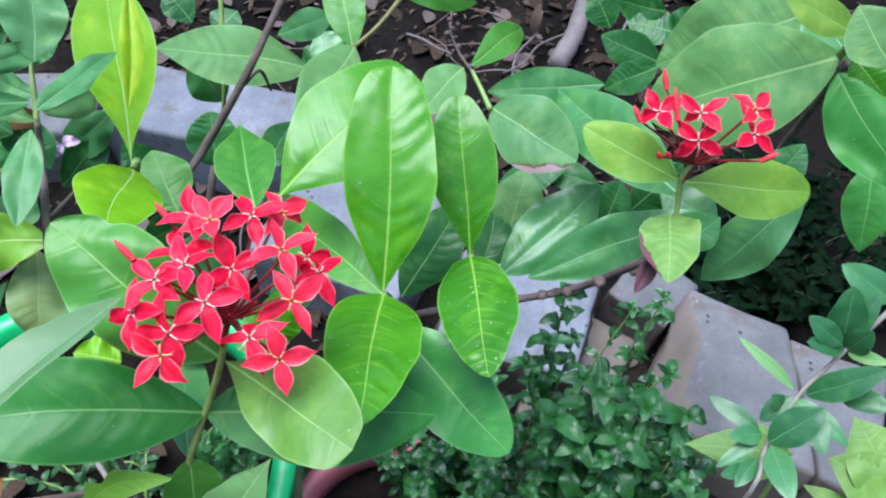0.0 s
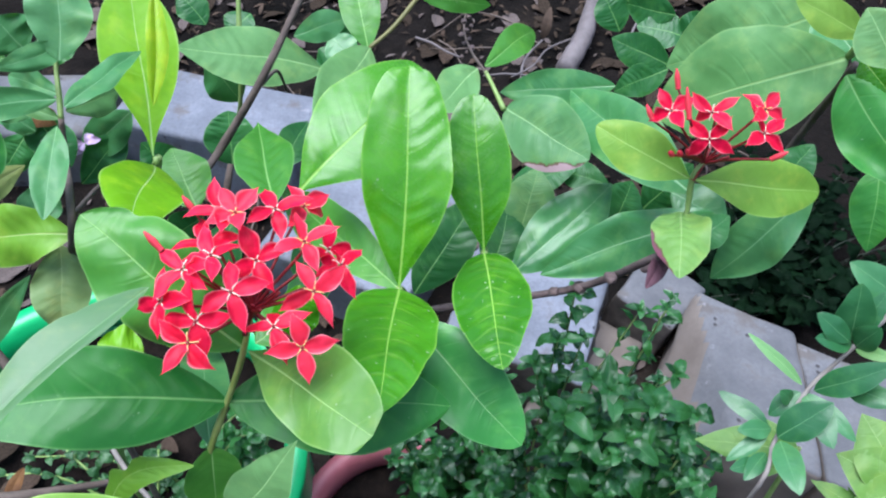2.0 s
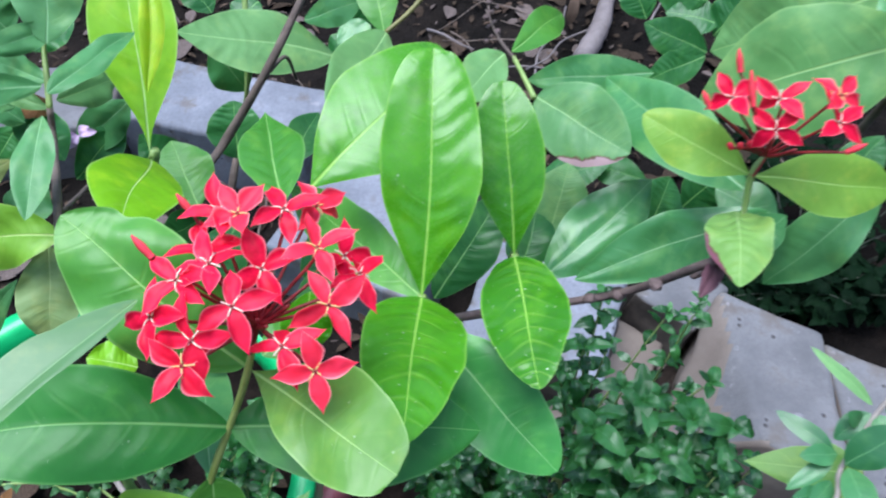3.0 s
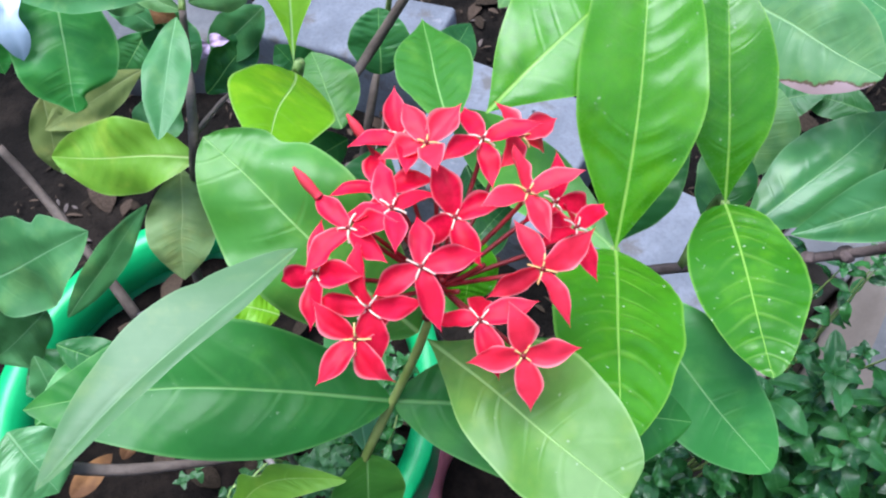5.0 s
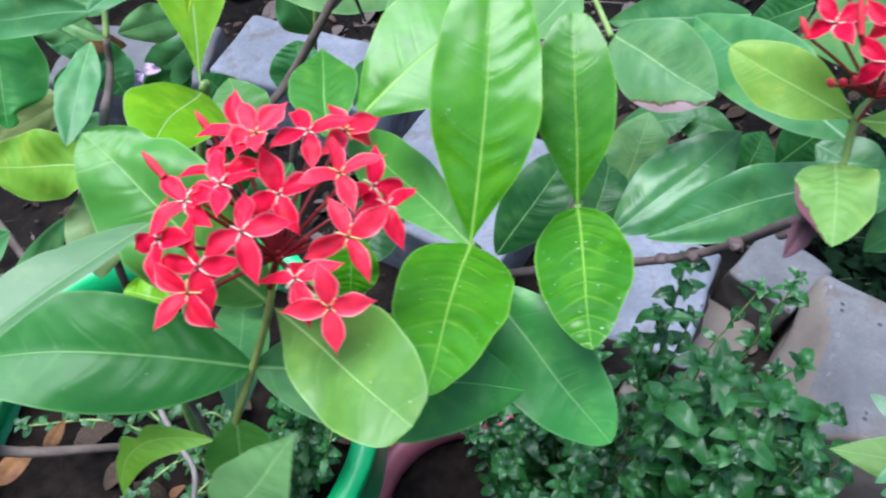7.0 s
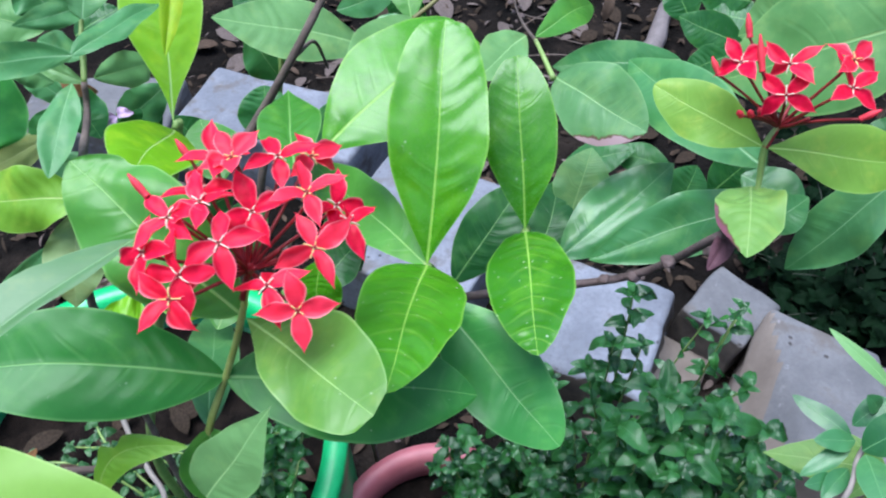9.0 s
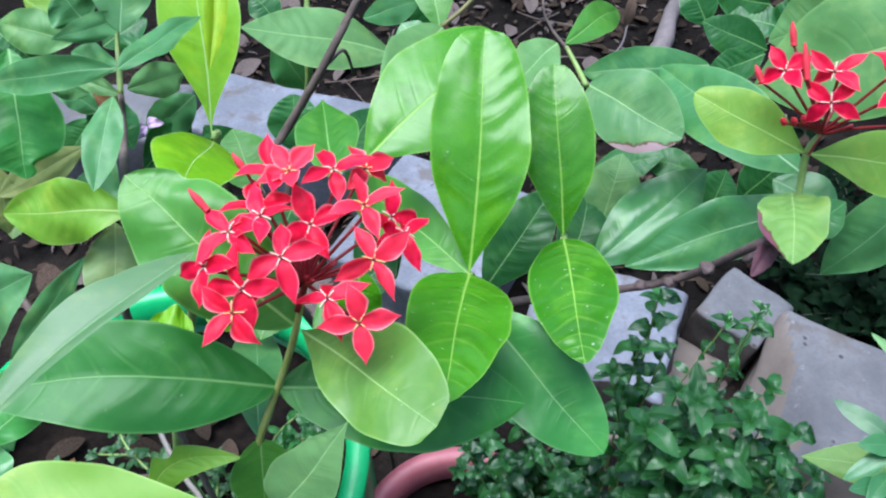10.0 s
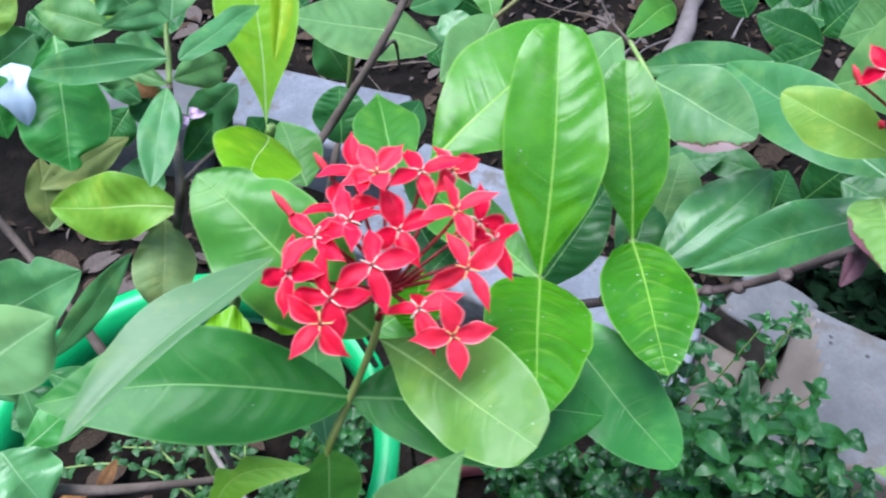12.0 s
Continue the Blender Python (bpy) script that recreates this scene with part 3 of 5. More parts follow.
def pebble(where, r, seed):
    """A small tan lump of gravel."""
    bm = bmesh.new()
    bmesh.ops.create_icosphere(bm, subdivisions=3, radius=r)
    for v in bm.verts:
        v.co *= 1 + 0.45 * noise.noise(v.co * 110 + Vector((seed * 3.7, 0, 0)))
        v.co.z *= 0.7
    bmesh.ops.translate(bm, vec=where, verts=bm.verts)
    tagged(part("pebble", bm, PEBBLE, None, "", where), "small tan gravel lump on potting soil", "pebble", "gravel in the pot")


pebble((-0.2160, 0.2710, 0.3960), 0.0060, 0)
pebble((-0.2050, 0.2690, 0.3960), 0.0065, 1)
pebble((-0.2130, 0.2580, 0.3960), 0.0060, 2)
pebble((-0.1960, 0.2590, 0.3960), 0.0070, 3)
pebble((-0.2020, 0.2460, 0.3960), 0.0050, 4)
pebble((-0.1940, 0.2720, 0.3960), 0.0055, 5)
pebble((-0.2000, 0.2530, 0.3960), 0.0045, 6)

# ---- the flowering shrub, its stems, leaves and heads ----
shrub = thing("ixora_shrub", (-0.18, 0.22, 0.39), "red-flowering ixora shrub rooted in a green pot", "flowering shrub")
tall = thing("ixora_shrub", (0.02, 0.42, 0.05), "leafy ixora shrub with one small red flower head", "flowering shrub")
weed = thing("garden_weed", (-0.22, 0.20, 0.39), "thin woody weed with dull grey-green leaves", "weed")
stem(shrub, [(-0.0700, 0.1559, 0.8771), (-0.0755, 0.1485, 0.8561), (-0.0830, 0.1410, 0.8350), (-0.0910, 0.1310, 0.8140), (-0.0990, 0.1250, 0.7830), (-0.1120, 0.1180, 0.7000), (-0.1450, 0.1500, 0.5200), (-0.1780, 0.2150, 0.3850)], 0.0010, 0.0016, YOUNG_STEM)
stem(shrub, [(-0.1520, 0.2610, 0.8320), (-0.1540, 0.2644, 0.8241), (-0.1900, 0.2500, 0.7200), (-0.2600, 0.2400, 0.5200), (-0.2700, 0.2400, 0.3850)], 0.0016, 0.004, GREEN_STEM)
stem(tall, [(-0.0300, 0.4200, 0.1000), (-0.0300, 0.3600, 0.4500), (-0.0420, 0.2695, 0.6973), (-0.0220, 0.2395, 0.7573), (0.0028, 0.2435, 0.7636), (0.0610, 0.2510, 0.7780), (0.0860, 0.2250, 0.8430)], 0.003, 0.0018, BARK_RED, 'knotty brown woody branch')
knot(tall, (0.0609, 0.2510, 0.7780), 0.0036)
knot(tall, (0.0706, 0.2363, 0.8079), 0.0031)
knot(tall, (0.0865, 0.2397, 0.8143), 0.003)
knot(tall, (0.0484, 0.2491, 0.7748), 0.0028)
stem(tall, [(0.0860, 0.2250, 0.8430), (0.0983, 0.2474, 0.8385), (0.0970, 0.2550, 0.8590), (0.1001, 0.2585, 0.8665)], 0.0014, 0.0011, GREEN_STEM)
stem(tall, [(-0.0270, 0.2110, 0.8190), (-0.0270, 0.2230, 0.7990), (-0.0220, 0.2395, 0.7573)], 0.0018, 0.0022, GREEN_STEM)
stem(tall, [(0.0100, 0.2450, 0.8070), (0.0100, 0.2570, 0.7920), (0.0028, 0.2435, 0.7636)], 0.0016, 0.002, GREEN_STEM)
stem(tall, [(-0.1028, 0.3931, 0.8498), (-0.1246, 0.3518, 0.8139), (-0.1530, 0.3350, 0.7710), (-0.1568, 0.3035, 0.7736), (-0.1776, 0.3016, 0.7273), (-0.1600, 0.4000, 0.3000), (-0.1600, 0.4200, 0.0600)], 0.0022, 0.0032, BARK, 'slender dark bare branch')
stem(tall, [(-0.1245, 0.3498, 0.8115), (-0.1205, 0.3681, 0.8071), (-0.1271, 0.3987, 0.7658)], 0.0012, 0.0008, BARK)
stem(tall, [(-0.1590, 0.3570, 0.7369), (-0.1605, 0.3416, 0.7239), (-0.1675, 0.3315, 0.6916)], 0.0022, 0.0026, BARK)
stick((0.1611, 1.3249, 0.0750), (0.2501, 1.6254, 0.1000), 0.022, 0.017)
stick((0.1810, 1.4459, 0.0700), (0.0498, 1.2775, 0.0850), 0.0022, 0.0013)
stick((0.0690, 1.2624, 0.0700), (0.1294, 1.5011, 0.0850), 0.003, 0.0018)
stick((-0.0081, 1.2929, 0.0700), (0.1305, 1.2960, 0.0850), 0.002, 0.0012)
stick((-0.1624, 1.4045, 0.0700), (-0.0585, 1.3290, 0.0850), 0.003, 0.0018)
stick((0.3051, 1.4608, 0.0700), (0.3466, 1.5709, 0.0850), 0.003, 0.0018)
stem(tall, [(-0.0692, 0.3919, 0.8101), (-0.0559, 0.4058, 0.8168), (-0.0429, 0.4262, 0.8256)], 0.0013, 0.0016, OLIVE_STEM)
stem(tall, [(0.0142, 0.3288, 0.8258), (0.0079, 0.3451, 0.8263), (0.0028, 0.3581, 0.8264)], 0.0015, 0.0011, GREEN_STEM)
stem(tall, [(0.0036, 0.3559, 0.8267), (-0.0060, 0.3782, 0.8231), (-0.0126, 0.4017, 0.8215), (-0.0125, 0.4265, 0.8220)], 0.0009, 0.0004, BARK, 'dried seed stalk')
knot(tall, (-0.0146, 0.3951, 0.8383), 0.0011)
knot(tall, (-0.0100, 0.3957, 0.8353), 0.0014)
knot(tall, (-0.0128, 0.3957, 0.8320), 0.0017)
knot(tall, (-0.0082, 0.3962, 0.8290), 0.0011)
knot(tall, (-0.0107, 0.3897, 0.8304), 0.0014)
knot(tall, (-0.0135, 0.3896, 0.8271), 0.0017)
knot(tall, (-0.0088, 0.3901, 0.8241), 0.0011)
knot(tall, (-0.0117, 0.3900, 0.8207), 0.0014)
knot(tall, (-0.0067, 0.3840, 0.8225), 0.0017)
knot(tall, (-0.0095, 0.3839, 0.8192), 0.0011)
knot(tall, (-0.0123, 0.3837, 0.8159), 0.0014)
stem(tall, [(0.1688, 0.3190, 0.8831), (0.1692, 0.3136, 0.8946), (0.1755, 0.3079, 0.9112)], 0.0018, 0.0028, GREEN_STEM)
stem(tall, [(0.1719, 0.3161, 0.8813), (0.1713, 0.3186, 0.8661), (0.1665, 0.3204, 0.8314), (0.1589, 0.3186, 0.7945)], 0.0018, 0.002, BARK)
stem(weed, [(-0.2142, 0.3234, 0.8656), (-0.2127, 0.3063, 0.8498), (-0.2095, 0.2953, 0.8423), (-0.2074, 0.2853, 0.8340)], 0.001, 0.0016, GREEN_STEM)
stem(weed, [(-0.2074, 0.2856, 0.8344), (-0.2059, 0.2752, 0.8219), (-0.1730, 0.2190, 0.8400), (-0.1984, 0.2317, 0.7820), (-0.2219, 0.2269, 0.7005), (-0.2200, 0.2000, 0.3900)], 0.0017, 0.0024, BARK, 'thin grey-brown woody stem')
stem(weed, [(-0.1730, 0.2190, 0.8400), (-0.1999, 0.2722, 0.7945), (-0.2004, 0.2948, 0.7857)], 0.0012, 0.0009, BARK)
stem(weed, [(-0.3481, 0.2754, 0.7349), (-0.3320, 0.2659, 0.7130), (-0.2872, 0.2340, 0.6864), (-0.2701, 0.2205, 0.6682)], 0.0024, 0.003, BARK, 'bare dark twig')
stem(weed, [(-0.2439, 0.1161, 0.7615), (-0.2045, 0.1229, 0.7501), (-0.1752, 0.1349, 0.7386), (-0.1553, 0.1478, 0.7232)], 0.0024, 0.0018, BARK, 'brown horizontal woody stem')
stem(weed, [(-0.2190, 0.1880, 0.7480), (-0.2128, 0.2038, 0.7399)], 0.0026, 0.002, OLD_WOOD)
leaf(tall, (-0.0270, 0.2110, 0.8190), (-0.0300, 0.2840, 0.8870), 0.0405, (0.11, -0.67, 0.73), BRIGHT, 0.05, 0.24, 0.56, 1.0, blunt=0.64, slim=0.3, curl=0.07)
leaf(tall, (-0.0740, 0.2345, 0.8513), (-0.0239, 0.3032, 0.8697), 0.0470, (0.15, -0.35, 0.93), BRIGHT, 0.08, 0.1, 0.52, 0.4, blunt=0.72, slim=0.36, curl=0.04)
leaf(tall, (0.0100, 0.2450, 0.8070), (-0.0018, 0.2987, 0.8607), 0.0322, (0.02, -0.70, 0.71), BRIGHT, 0.04, 0.22, 0.56, 0.55, blunt=0.74, slim=0.3, curl=0.06)
leaf(tall, (0.0100, 0.2450, 0.8070), (0.0210, 0.1720, 0.8240), 0.0350, (-0.18, 0.20, 0.96), SPECKLED, 0.03, 0.1, 0.46, 1.4, blunt=0.6, slim=-0.06)
leaf(tall, (-0.0270, 0.2110, 0.8190), (-0.0235, 0.1315, 0.8565), 0.0391, (0.14, 0.43, 0.89), SPECKLED, 0.05, 0.12, 0.41, 1.1, blunt=0.72, slim=0.05)
leaf(tall, (-0.0232, 0.2071, 0.8023), (0.0340, 0.1620, 0.7750), 0.0370, (0.03, -0.49, 0.87), COOL, 0.03, 0.1, 0.52, 0.42, blunt=0.66, slim=0.06)
leaf(shrub, (-0.0740, 0.1508, 0.8582), (-0.0219, 0.1160, 0.8725), 0.0365, (-0.34, -0.12, 0.93), SOFT, 0.05, 0.08, 0.61, 0.35, blunt=0.68, slim=0.34, bites=((0.45, 1, 0.28, 0.55),))
leaf(shrub, (-0.0830, 0.1410, 0.8350), (-0.1730, 0.1140, 0.8530), 0.0372, (0.29, -0.29, 0.91), DEEP, 0.05, 0.1, 0.48, 0.75, blunt=0.8, slim=-0.06, arc=0.04)
leaf(shrub, (-0.1016, 0.1527, 0.8904), (-0.1353, 0.0902, 0.8901), 0.0215, (0.10, -0.06, 0.99), SHEEN, 0.06, 0.24, 0.5, 0.2, blunt=0.8, slim=-0.06, wave=0.15, bites=((0.5, -1, 0.66, 0.9), (0.3, 1, 0.06, 0.03)), label='long pale leaf with a silvery sheen')
leaf(shrub, (-0.0760, 0.1520, 0.8580), (-0.1335, 0.1775, 0.8945), 0.0374, (0.32, -0.47, 0.83), MID, 0.06, 0.06, 0.55, 0.6, blunt=0.58, slim=-0.06, wave=0.55, bites=((0.8, 1, 0.2, 0.05), (0.55, -1, 0.12, 0.04)))
leaf(shrub, (-0.1520, 0.2610, 0.8320), (-0.1274, 0.1885, 0.8725), 0.0345, (0.43, 0.55, 0.72), LIME, 0.05, 0.1, 0.5, 0.6, blunt=0.8, slim=-0.06)
leaf(shrub, (-0.1520, 0.2610, 0.8320), (-0.1650, 0.3160, 0.8935), 0.0360, (0.35, -0.75, 0.55), LIME, 0.03, 0.15, 0.66, 0.6, blunt=0.8, slim=0.42, label='upright lime-green young leaf')
leaf(shrub, (-0.1322, 0.2450, 0.8856), (-0.1360, 0.2830, 0.9170), 0.0092, (0.60, -0.58, 0.52), YOUNG, 0.03, 0.8, 0.5, 0.8, blunt=0.8, slim=-0.06, label='folded yellow-green unopened leaf')
leaf(shrub, (-0.1460, 0.2748, 0.7860), (-0.1680, 0.3075, 0.7968), 0.0308, (0.12, -0.24, 0.96), MID, 0.03, 0.1, 0.5, 0.6, blunt=0.8, slim=-0.06)
leaf(weed, (-0.1817, 0.2247, 0.8198), (-0.2400, 0.2180, 0.8170), 0.0297, (0.04, -0.67, 0.74), YELLOW, 0.05, 0.12, 0.5, 0.8, blunt=0.8, slim=-0.06, wave=0.55)
leaf(weed, (-0.1873, 0.2549, 0.8593), (-0.1765, 0.2071, 0.8510), 0.0158, (0.24, -0.11, 0.96), WEED, 0.04, 0.25, 0.5, 0.3, blunt=0.8, slim=0.1, wave=0.55)
leaf(weed, (-0.1941, 0.2275, 0.8071), (-0.1902, 0.1953, 0.7771), 0.0268, (0.47, -0.57, 0.67), OLIVE, 0.05, 0.1, 0.5, 0.8, blunt=0.8, slim=-0.06, wave=0.55, label='dull olive ageing leaf')
leaf(weed, (-0.1890, 0.2652, 0.8661), (-0.2615, 0.2657, 0.8493), 0.0161, (-0.16, -0.71, 0.69), WEED, 0.07, 0.12, 0.45, 0.3, blunt=0.8, slim=-0.06, wave=0.55)
leaf(weed, (-0.1645, 0.2356, 0.8898), (-0.1514, 0.2833, 0.8825), 0.0119, (0.48, 0.00, 0.88), WEED, 0.05, 0.25, 0.42, 0.3, blunt=0.8, slim=-0.06, wave=0.55)
leaf(weed, (-0.2600, 0.2900, 0.8530), (-0.2455, 0.2443, 0.8120), 0.0400, (0.53, -0.48, 0.70), COOL, 0.05, 0.1, 0.62, 0.54, blunt=0.62, slim=-0.06, wave=0.55, bites=((0.9, -1, 0.6, 0.06), (0.97, 1, 0.4, 0.05)), label='broad leaf with a gnawed tip')
leaf(weed, (-0.2109, 0.2890, 0.8307), (-0.2346, 0.2897, 0.8401), 0.0093, (0.25, -0.67, 0.69), PALE, 0.04, 0.15, 0.5, 0.5, blunt=0.8, slim=-0.06, wave=0.55)
leaf(weed, (-0.2144, 0.3014, 0.8360), (-0.2498, 0.3168, 0.8324), 0.0159, (-0.33, -0.58, 0.75), WEED, 0.05, 0.1, 0.5, 0.3, blunt=0.8, slim=-0.06, wave=0.55)
leaf(weed, (-0.2215, 0.3096, 0.8165), (-0.2187, 0.3611, 0.7891), 0.0203, (0.93, 0.13, 0.34), DULL, 0.05, 0.1, 0.5, 0.48, blunt=0.8, slim=-0.06, wave=0.55)
leaf(weed, (-0.2487, 0.2934, 0.7881), (-0.2759, 0.2503, 0.7893), 0.0192, (0.66, -0.40, 0.63), STRAW, 0.05, 0.1, 0.55, 0.6, blunt=0.8, slim=-0.06, wave=0.55, label='straw-yellow fading leaf')
leaf(weed, (-0.2770, 0.2614, 0.7997), (-0.2763, 0.2432, 0.7686), 0.0179, (0.61, -0.68, 0.41), STRAW, 0.05, 0.1, 0.5, 0.6, blunt=0.8, slim=-0.06, wave=0.55, label='straw-yellow fading leaf')
leaf(weed, (-0.2922, 0.2753, 0.8487), (-0.2821, 0.2559, 0.8169), 0.0232, (0.62, -0.56, 0.54), COOL, 0.05, 0.1, 0.5, 0.54, blunt=0.8, slim=-0.06, wave=0.55)
leaf(weed, (-0.2903, 0.2815, 0.8537), (-0.2799, 0.3015, 0.8663), 0.0142, (0.62, -0.62, 0.48), FRESH, 0.05, 0.1, 0.5, 0.36, blunt=0.8, slim=-0.06, wave=0.55)
leaf(weed, (-0.2875, 0.3669, 0.8007), (-0.3327, 0.3665, 0.8105), 0.0270, (0.15, -0.74, 0.66), DULL, 0.05, 0.1, 0.5, 0.48, blunt=0.8, slim=-0.06, wave=0.55)
leaf(weed, (-0.2939, 0.3866, 0.7943), (-0.3327, 0.3953, 0.8086), 0.0203, (0.12, -0.67, 0.74), FRESH, 0.05, 0.1, 0.5, 0.36, blunt=0.8, slim=-0.06, wave=0.55)
leaf(weed, (-0.3410, 0.3702, 0.8050), (-0.3074, 0.3606, 0.7752), 0.0340, (0.42, -0.61, 0.67), DARK, 0.05, 0.1, 0.5, 1.0, blunt=0.8, slim=-0.06, wave=0.55)
leaf(weed, (-0.3343, 0.3379, 0.8164), (-0.3170, 0.3336, 0.7910), 0.0265, (0.60, -0.61, 0.51), DARK, 0.05, 0.1, 0.5, 1.0, blunt=0.8, slim=-0.06, wave=0.55)
leaf(weed, (-0.2793, 0.3418, 0.7637), (-0.2912, 0.3166, 0.7490), 0.0221, (0.52, -0.60, 0.61), DARK, 0.05, 0.1, 0.5, 1.0, blunt=0.8, slim=-0.06, wave=0.55)
leaf(weed, (-0.2290, 0.1305, 0.7656), (-0.2127, 0.1683, 0.7593), 0.0199, (0.60, -0.13, 0.79), COOL, 0.05, 0.1, 0.5, 0.54, blunt=0.8, slim=-0.06, wave=0.55)
leaf(weed, (-0.2733, 0.1736, 0.7801), (-0.2166, 0.1934, 0.8083), 0.0394, (-0.02, -0.80, 0.59), WEED, 0.05, 0.1, 0.5, 0.3, blunt=0.8, slim=-0.06, wave=0.55, bites=((0.72, -1, 0.25, 0.04),))
leaf(weed, (-0.2548, 0.1841, 0.7430), (-0.2190, 0.2257, 0.7804), 0.0143, (0.32, -0.77, 0.55), WEED, 0.03, 0.2, 0.5, 0.3, blunt=0.8, slim=-0.06, wave=0.55)
leaf(weed, (-0.2221, 0.1560, 0.7864), (-0.1958, 0.1557, 0.7692), 0.0164, (0.51, -0.35, 0.78), DARK, 0.03, 0.2, 0.5, 1.0, blunt=0.8, slim=-0.06, wave=0.55)
leaf(weed, (-0.2032, 0.3077, 0.8624), (-0.2262, 0.2804, 0.8671), 0.0123, (0.70, -0.51, 0.50), WEED, 0.1, 0.2, 0.45, 0.3, blunt=0.8, slim=-0.06, wave=0.55)
leaf(weed, (-0.2030, 0.2973, 0.8613), (-0.2067, 0.3325, 0.8923), 0.0297, (0.50, -0.54, 0.68), WEED, 0.03, 0.2, 0.5, 0.3, blunt=0.8, slim=-0.06, wave=0.55)
leaf(shrub, (-0.0430, 0.0598, 0.9350), (-0.0850, 0.0552, 0.9495), 0.0165, (0.33, -0.29, 0.90), FRESH, 0.03, 0.1, 0.55, 0.36, blunt=0.5, slim=-0.06, bites=((0.93, 1, 0.35, 0.05),), label='pale fresh leaf close by')
scrap((-0.2691, 0.2679, 0.8531), (-0.2575, 0.2480, 0.8376), 0.0165, (0.50, -0.37, 0.79), WHITE, 'torn bluish white plastic scrap on a leaf', 'plastic scrap', '', ((0.35, 1, 0.75, 0.10), (0.62, 1, -0.3, 0.08), (0.5, -1, 0.55, 0.2), (0.12, -1, -0.5, 0.1)))
leaf(weed, (-0.1051, 0.0693, 0.9654), (-0.0974, 0.0821, 0.9655), 0.0143, (0.58, -0.36, 0.73), PALE, 0.05, 0.1, 0.5, 0.5, blunt=0.8, slim=-0.06, wave=0.55)
leaf(shrub, (-0.0552, 0.0839, 0.8817), (-0.0370, 0.0965, 0.9096), 0.0168, (-0.15, -0.86, 0.49), PALE, 0.04, 0.1, 0.36, 0.5, blunt=1.0, slim=-0.25)
leaf(shrub, (-0.1280, 0.1042, 0.7928), (-0.0935, 0.1211, 0.8190), 0.0136, (-0.15, -0.73, 0.67), YELLOW, 0.12, 0.1, 0.5, 0.8, blunt=0.8, slim=0.1, arc=-0.24, bites=((0.55, -1, 0.6, 0.09), (0.3, -1, 0.25, 0.06)), label='small gnawed yellow-green leaf')
leaf(shrub, (-0.0910, 0.1310, 0.8140), (-0.0918, 0.1158, 0.7799), 0.0239, (0.49, -0.80, 0.34), MID, 0.04, 0.1, 0.45, 0.6, blunt=0.8, slim=-0.06)
leaf(shrub, (-0.0910, 0.1310, 0.8140), (-0.1255, 0.2060, 0.7752), 0.0208, (0.13, 0.50, 0.85), TEAL, 0.03, 0.1, 0.5, 0.36, blunt=0.8, slim=-0.06)
leaf(shrub, (-0.0830, 0.1410, 0.8350), (0.0010, 0.1590, 0.8130), 0.0410, (-0.15, -0.35, 0.92), DEEP, 0.04, 0.1, 0.5, 0.75, blunt=0.72, slim=-0.06)
leaf(tall, (-0.0270, 0.2110, 0.8190), (-0.0992, 0.2813, 0.7995), 0.0272, (-0.39, -0.15, 0.91), MID, 0.04, 0.1, 0.5, 0.6, blunt=0.8, slim=-0.06)
leaf(tall, (-0.0757, 0.2180, 0.8049), (-0.0775, 0.2009, 0.7818), 0.0227, (0.34, -0.77, 0.55), BRIGHT, 0.04, 0.1, 0.5, 0.9, blunt=0.8, slim=-0.06)
leaf(tall, (-0.0880, 0.2396, 0.8362), (-0.1153, 0.3095, 0.8211), 0.0290, (-0.02, 0.20, 0.98), MID, 0.02, 0.5, 0.45, 0.7, blunt=1.2, slim=-0.4)
leaf(tall, (-0.1491, 0.3377, 0.7560), (-0.1530, 0.3595, 0.7801), 0.0318, (0.33, -0.68, 0.66), DARK, 0.04, 0.1, 0.5, 1.0, blunt=0.58, slim=-0.06)
leaf(tall, (-0.1230, 0.3496, 0.7435), (-0.1130, 0.3886, 0.7495), 0.0225, (0.42, -0.24, 0.87), DARK, 0.04, 0.1, 0.5, 1.0, blunt=0.8, slim=-0.06)
leaf(tall, (-0.1078, 0.4228, 0.7660), (-0.1820, 0.3734, 0.8139), 0.0405, (0.12, -0.45, 0.88), PALE, 0.04, 0.1, 0.5, 0.8, blunt=0.8, slim=-0.06)
leaf(tall, (-0.1788, 0.4041, 0.7817), (-0.1620, 0.4032, 0.7492), 0.0285, (0.55, -0.78, 0.31), TEAL, 0.04, 0.1, 0.5, 0.36, blunt=0.8, slim=-0.06)
leaf(tall, (-0.0699, 0.3931, 0.8087), (-0.0843, 0.4369, 0.8346), 0.0251, (0.06, -0.49, 0.87), MID, 0.04, 0.1, 0.5, 0.6, blunt=0.8, slim=-0.06)
leaf(tall, (-0.0683, 0.3920, 0.8105), (-0.0808, 0.2958, 0.8413), 0.0278, (0.62, 0.16, 0.76), PALE, 0.04, 0.1, 0.5, 0.5, blunt=0.8, slim=-0.06)
leaf(tall, (-0.0020, 0.3530, 0.8322), (-0.0217, 0.3129, 0.8334), 0.0235, (0.47, -0.21, 0.86), PALE, 0.04, 0.1, 0.5, 0.5, blunt=0.8, slim=-0.06)
leaf(tall, (0.0153, 0.3302, 0.8256), (0.0586, 0.2948, 0.8268), 0.0376, (-0.44, -0.51, 0.74), SCORCHED, 0.04, 0.1, 0.5, 0.48, blunt=0.58, slim=-0.06, label='green leaf with a scorched pinkish margin')
leaf(tall, (0.1039, 0.2674, 0.8377), (0.0506, 0.3550, 0.8213), 0.0339, (-0.63, -0.25, 0.73), TEAL, 0.04, 0.1, 0.5, 0.36, blunt=0.8, slim=-0.06)
